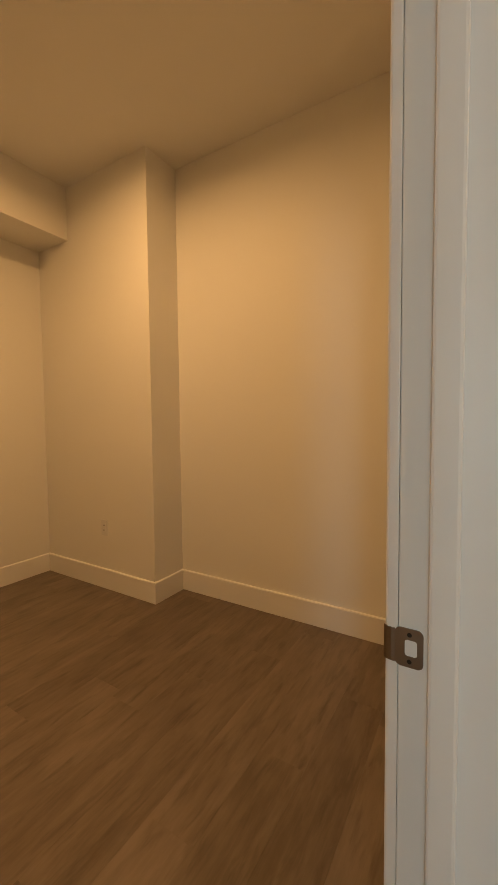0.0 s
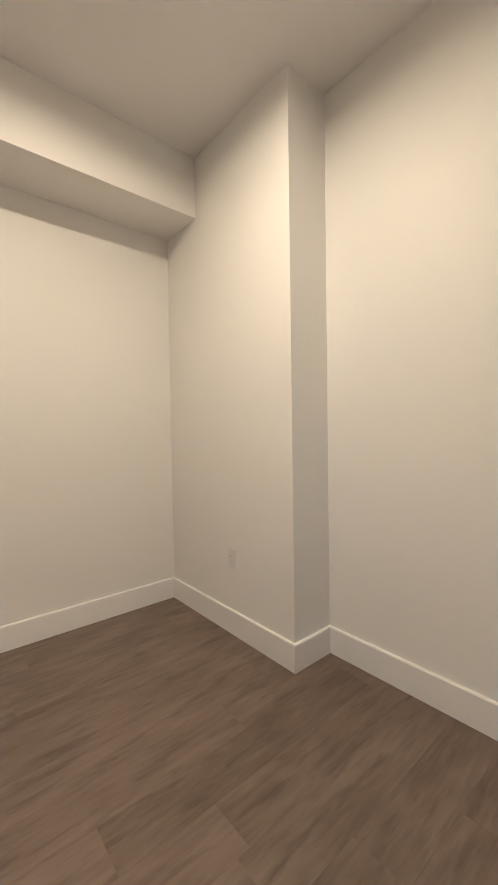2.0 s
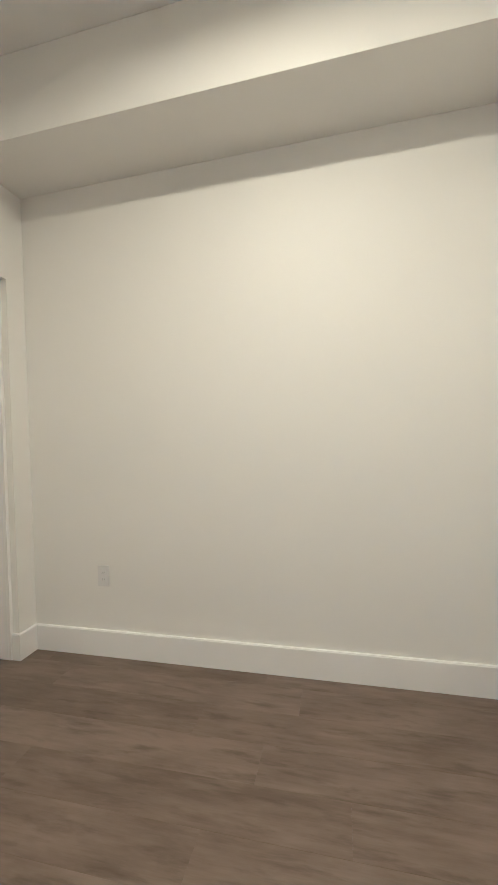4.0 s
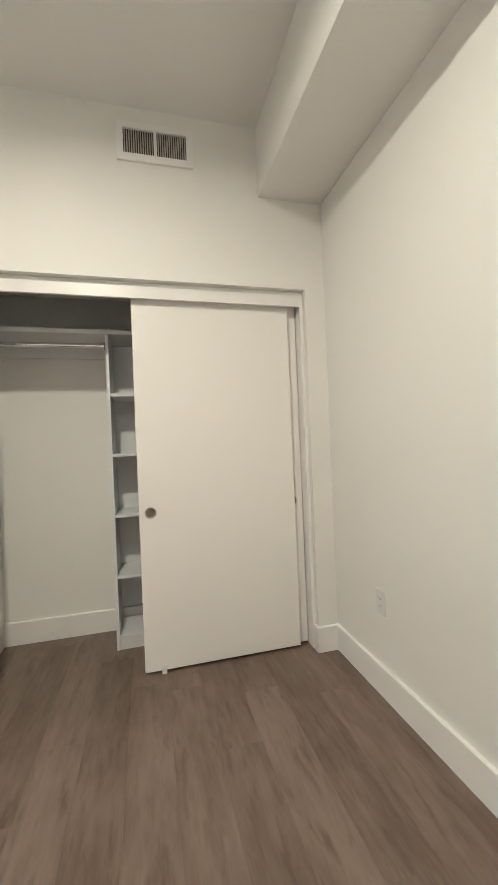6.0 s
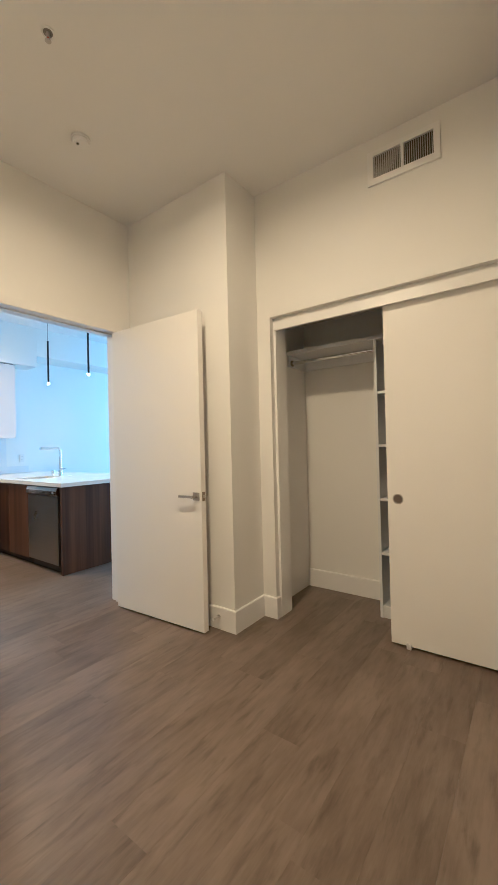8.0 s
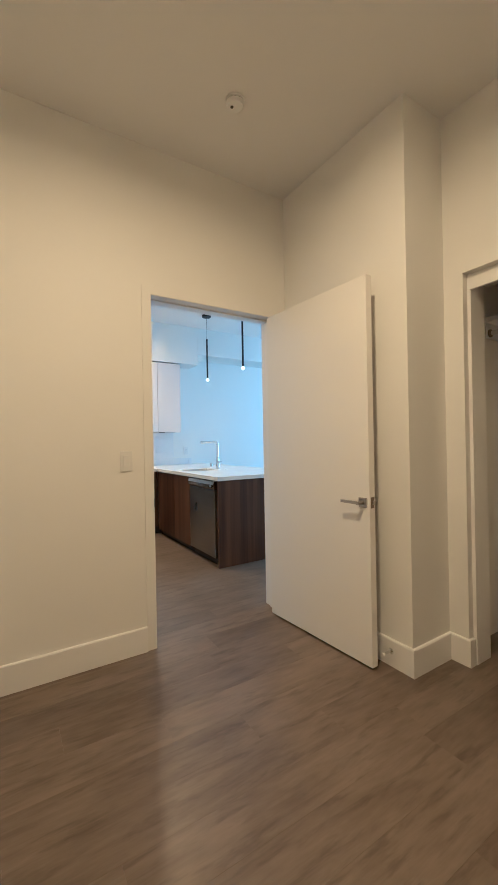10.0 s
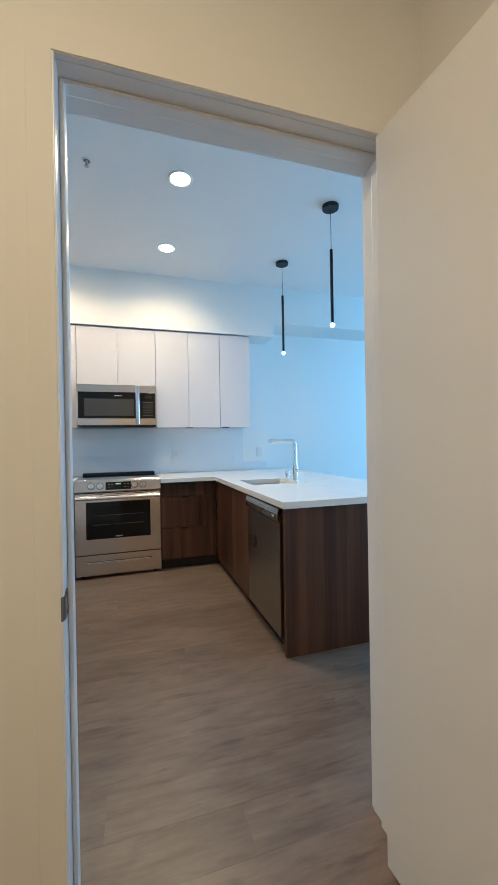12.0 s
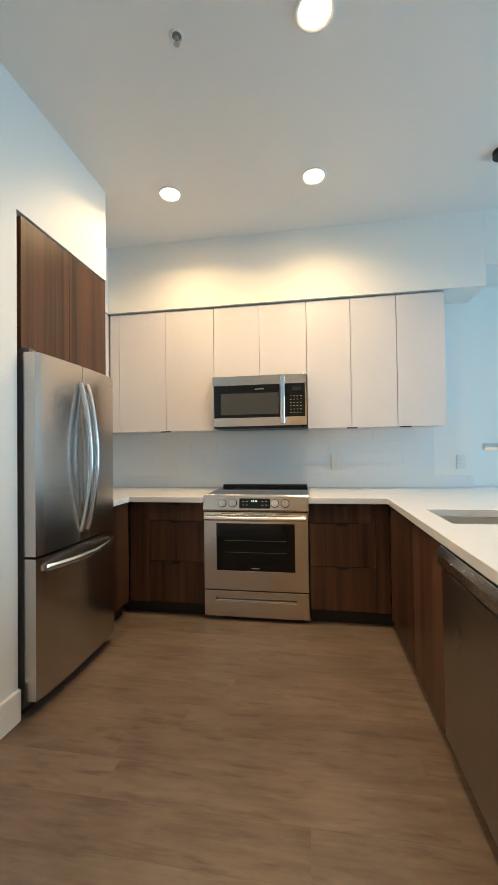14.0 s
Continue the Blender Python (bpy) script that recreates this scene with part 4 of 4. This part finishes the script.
part("handle", sweep([(0.193, MF + 0.030 + 0.020 * math.sin(math.pi * i / 20), 1.437 + 0.372 * i / 20) for i in range(21)], oval(0.019, 0.008)), CHROME, mw, "bowed bright steel handle", smooth=True)
for z in (1.452, 1.795):
    part("handle_post", cuboid(0.181, 0.205, MF, MF + 0.034, z - 0.012, z + 0.012), HANDLE_METAL, mw, bevel=0.002)
part("vent_grille", cuboid(R0 + 0.02, R1 - 0.02, KY + 0.02, MF - 0.04, 1.404, 1.411), BLACK, mw)

# upper cabinets
UF, U0, U1 = -3.222, 1.402, 2.420


def upper(x0, x1, seams, z0, pulls, label):
    c = thing("upper_cabinet", ((x0 + x1) / 2, UF, z0), label, "cabinet", "white upper cabinets")
    part("body", cuboid(x0, x1, KY + 0.003, UF - 0.021, z0, U1), CABINET_WHITE, c)
    xs = [x0, *seams, x1]
    for a, b in zip(xs, xs[1:]):
        part("door", cuboid(a + 0.0015, b - 0.0015, UF - 0.019, UF, z0 - 0.004, U1), CABINET_WHITE, c, bevel=0.001)
    for x in pulls:
        part("pull", cuboid(x - 0.04, x + 0.04, UF - 0.012, UF + 0.014, z0 - 0.0125, z0 - 0.0045), BRONZE, c, "dark bronze edge pull")


upper(0.769, 1.614, [1.191], U0, [1.191], "white two-door upper cabinet beside the microwave")
upper(0.002, 0.767, [0.383], 1.836, [0.385], "short white two-door cabinet over the microwave")
upper(-0.689, 0.0, [-0.343], U0, [-0.345], "white two-door upper cabinet beside the microwave")
upper(-1.043, -0.691, [], U0, [-0.745], "white single-door upper cabinet at the run's end")
c = thing("corner_upper_cabinet", (1.85, -2.9, U0), "white upper cabinet on the return beside the fridge", "cabinet", "white upper cabinets")
part("body", cuboid(1.722, 1.995, -3.5, -2.51, U0, U1), CABINET_WHITE, c)
part("door", cuboid(1.702, 1.721, -3.20, -2.512, U0 - 0.004, U1), CABINET_WHITE, c, bevel=0.001)
part("filler", cuboid(1.616, 1.70, UF - 0.019, UF - 0.002, U0 - 0.004, U1), CABINET_WHITE, c)
# dark filler set back in the gap, coloured as the shade there
tagged(part("cabinet_gap_shade", cuboid(-1.03, 1.69, KY + 0.003, UF - 0.03, U1 + 0.001, 2.431), DARK), "dark filler strip painted as the shade over the upper cabinets", "trim", "", "structure")

# fridge and its cabinet
c = thing("fridge_cabinet", (1.6, -2.1, 1.76), "walnut two-door cabinet over the fridge", "cabinet")
part("body", cuboid(1.352, 1.99, -2.472, -1.715, 1.752, 2.372), WALNUT, c)
for a, b in ((-2.100, -1.728), (-2.470, -2.103)):
    part("door", cuboid(1.331, 1.350, a, b, 1.738, 2.374), WALNUT, c, bevel=0.001)
part("side_panel", cuboid(1.334, 1.99, -2.50, -2.474, 0.0, 2.384), WALNUT, c)
fg = thing("refrigerator", (1.6, -2.08, 0), "stainless French-door refrigerator with a freezer drawer", "refrigerator")
FFX, FA, FB = 1.250, -1.722, -2.442
part("body", cuboid(1.325, 1.97, FB + 0.004, FA - 0.004, 0.03, 1.700), FRIDGE_SIDE, fg, bevel=0.004)


def fridge_front(y0, y1, z0, z1):
    """A door skin that bows gently outwards across the whole fridge."""
    bm = bmesh.new()
    n = 12
    ring = []
    for i in range(n + 1):
        y = y0 + (y1 - y0) * i / n
        u = (y - (FA + FB) / 2) / ((FB - FA) / 2)
        x = FFX + 0.016 * u * u - 0.016
        e = min(abs(y - y0), abs(y - y1))
        ring.append((y, x + (0.004 if e < 1e-6 else 0)))
    vs = [[bm.verts.new((x, y, z)), bm.verts.new((1.318, y, z))] for y, x in ring for z in (z0, z1)]
    for i in range(n):
        a, b, c2, d = vs[2 * i], vs[2 * i + 1], vs[2 * i + 2], vs[2 * i + 3]
        bm.faces.new((a[0], b[0], d[0], c2[0]))
        bm.faces.new((a[1], c2[1], d[1], b[1]))
        bm.faces.new((a[0], c2[0], c2[1], a[1]))
        bm.faces.new((b[0], b[1], d[1], d[0]))
    bm.faces.new((vs[0][0], vs[0][1], vs[1][1], vs[1][0]))
    bm.faces.new((vs[-2][0], vs[-1][0], vs[-1][1], vs[-2][1]))
    bmesh.ops.recalc_face_normals(bm, faces=bm.faces)
    return bm


mid = (FA + FB) / 2
d1 = part("door", fridge_front(FA, mid + 0.002, 0.745, 1.712), STEEL_Y, fg, smooth=True)
d2 = part("door", fridge_front(mid - 0.002, FB, 0.745, 1.712), STEEL_Y, fg, smooth=True)
d3 = part("freezer_drawer", fridge_front(FA, FB, 0.075, 0.733), STEEL_Y, fg, smooth=True)
part("badge", cylinder((FFX - 0.003, FB + 0.03, 1.655), (FFX - 0.008, FB + 0.03, 1.655), 0.008), MARK, d2)


def bowed(parent, p0, p1, out, w, h):
    """A long bowed handle from p0 to p1."""
    a, b = Vector(p0), Vector(p1)
    pts = [a.lerp(b, i / 24) + Vector((-out * math.sin(math.pi * i / 24) ** 0.8, 0, 0)) for i in range(25)]
    part("handle", sweep(pts, oval(w, h)), HANDLE_METAL, parent, "bowed aluminium handle", smooth=True)


bowed(d1, (1.232, mid + 0.032, 0.80), (1.232, mid + 0.032, 1.615), 0.062, 0.013, 0.013)
bowed(d2, (1.232, mid - 0.032, 0.80), (1.232, mid - 0.032, 1.615), 0.062, 0.013, 0.013)
bowed(d3, (1.236, FA - 0.05, 0.680), (1.236, FB + 0.05, 0.680), 0.062, 0.010, 0.016)
for y in (FA - 0.03, FB + 0.03):
    part("hinge_cap", cuboid(1.29, 1.40, y - 0.022, y + 0.022, 1.7135, 1.733), FRIDGE_SIDE, fg, bevel=0.004)
part("kick_grille", cuboid(1.33, 1.36, FB + 0.01, FA - 0.01, 0.005, 0.068), BLACK, fg)
for y in (FA - 0.06, FB + 0.06):
    part("foot", cylinder((1.40, y, 0), (1.40, y, 0.031), 0.02), BLACK, fg)

# pendants
for x, y in PENDANTS:
    p = thing("pendant_light", (x, y, CEIL), "slim black tube pendant with a lit glass tip", "pendant light", "pendants over the peninsula")
    part("canopy", cylinder((x, y, CEIL), (x, y, CEIL - 0.028), 0.062, 0.060, 36), BLACK_METAL, p, bevel=0.002)
    part("cord", cylinder((x, y, CEIL - 0.028), (x, y, 2.67), 0.002, seg=8), BLACK_METAL, p)
    part("tube", cylinder((x, y, 2.67), (x, y, 2.118), 0.0115), BLACK_METAL, p, smooth=True)
    tip = bmesh.new()
    bmesh.ops.create_uvsphere(tip, u_segments=20, v_segments=12, radius=0.017, matrix=Matrix.Translation((x, y, 2.102)))
    part("tip", tip, TIP_GLOW, p, "glowing frosted glass tip", smooth=True)

# ---- small pieces: backsplash tiles and floor planks ----
TW, TH, J = 0.2475, 0.0990, 0.0014
splash = structure("backsplash", cuboid(-1.042, 1.998, KY, KY + 0.003, TOP1, 1.404), GROUT, "glossy white wall tiles in running bond behind the worktop", "tiling")
tile_meshes = {}


def tile(x0, x1, z0, z1):
    key = (round(x1 - x0, 4), round(z1 - z0, 4))
    if key not in tile_meshes:
        w, h = key
        o = part("tile", cuboid(-w / 2, w / 2, -0.0003, 0.0022, -h / 2, h / 2), TILE, None, bevel=0.0008)
        tile_meshes[key] = o.data
    else:
        o = new("tile", tile_meshes[key])
    o.parent = splash
    k = random.uniform(-0.12, 0.12), random.uniform(-0.12, 0.12)
    o.matrix_basis = pose((x0 + x1) / 2, KY + 0.0032, (z0 + z1) / 2, k[0], 0, k[1])


row, z = 0, TOP1 + 0.001
while z < 1.40:
    z1 = min(z + TH, 1.403)
    left = -1.344 if row == 0 else -1.042
    x = -1.042 - 2 * (TW + J) - (0.1245 if row % 2 else 0.0)
    while x < 1.99:
        a, b = max(x, left), min(x + TW, 1.997)
        if b - a > 0.02:
            tile(a, b, z, z1)
        x += TW + J
    row, z = row + 1, z + TH + J

floor = structure("floor", cuboid(-5.75, 2.15, KL - 0.1, BYF + 0.1, -0.0118, -0.006), UNDER, "brown-grey wood-look vinyl plank floor in running lengths", "floor")
PW, PL = 0.178, 1.22
plank_meshes = {}
y = KL - 0.05
while y < BYF:
    x = -5.70 - random.uniform(0, PL)
    while x < 2.1:
        a, b = max(x, -5.70), min(x + PL, 2.1)
        if b - a > 0.03:
            w = round(b - a, 3)
            if w not in plank_meshes:
                o = part("plank", cuboid(-w / 2, w / 2, -PW / 2 + 0.00015, PW / 2 - 0.00015, -0.0058, 0.0), FLOOR_WOOD, None, bevel=0.0004)
                plank_meshes[w] = o.data
            else:
                o = new("plank", plank_meshes[w])
            o.parent = floor
            o.matrix_basis = pose((a + b) / 2, y + PW / 2, random.uniform(-0.0002, 0.0001))
        x += PL
    y += PW
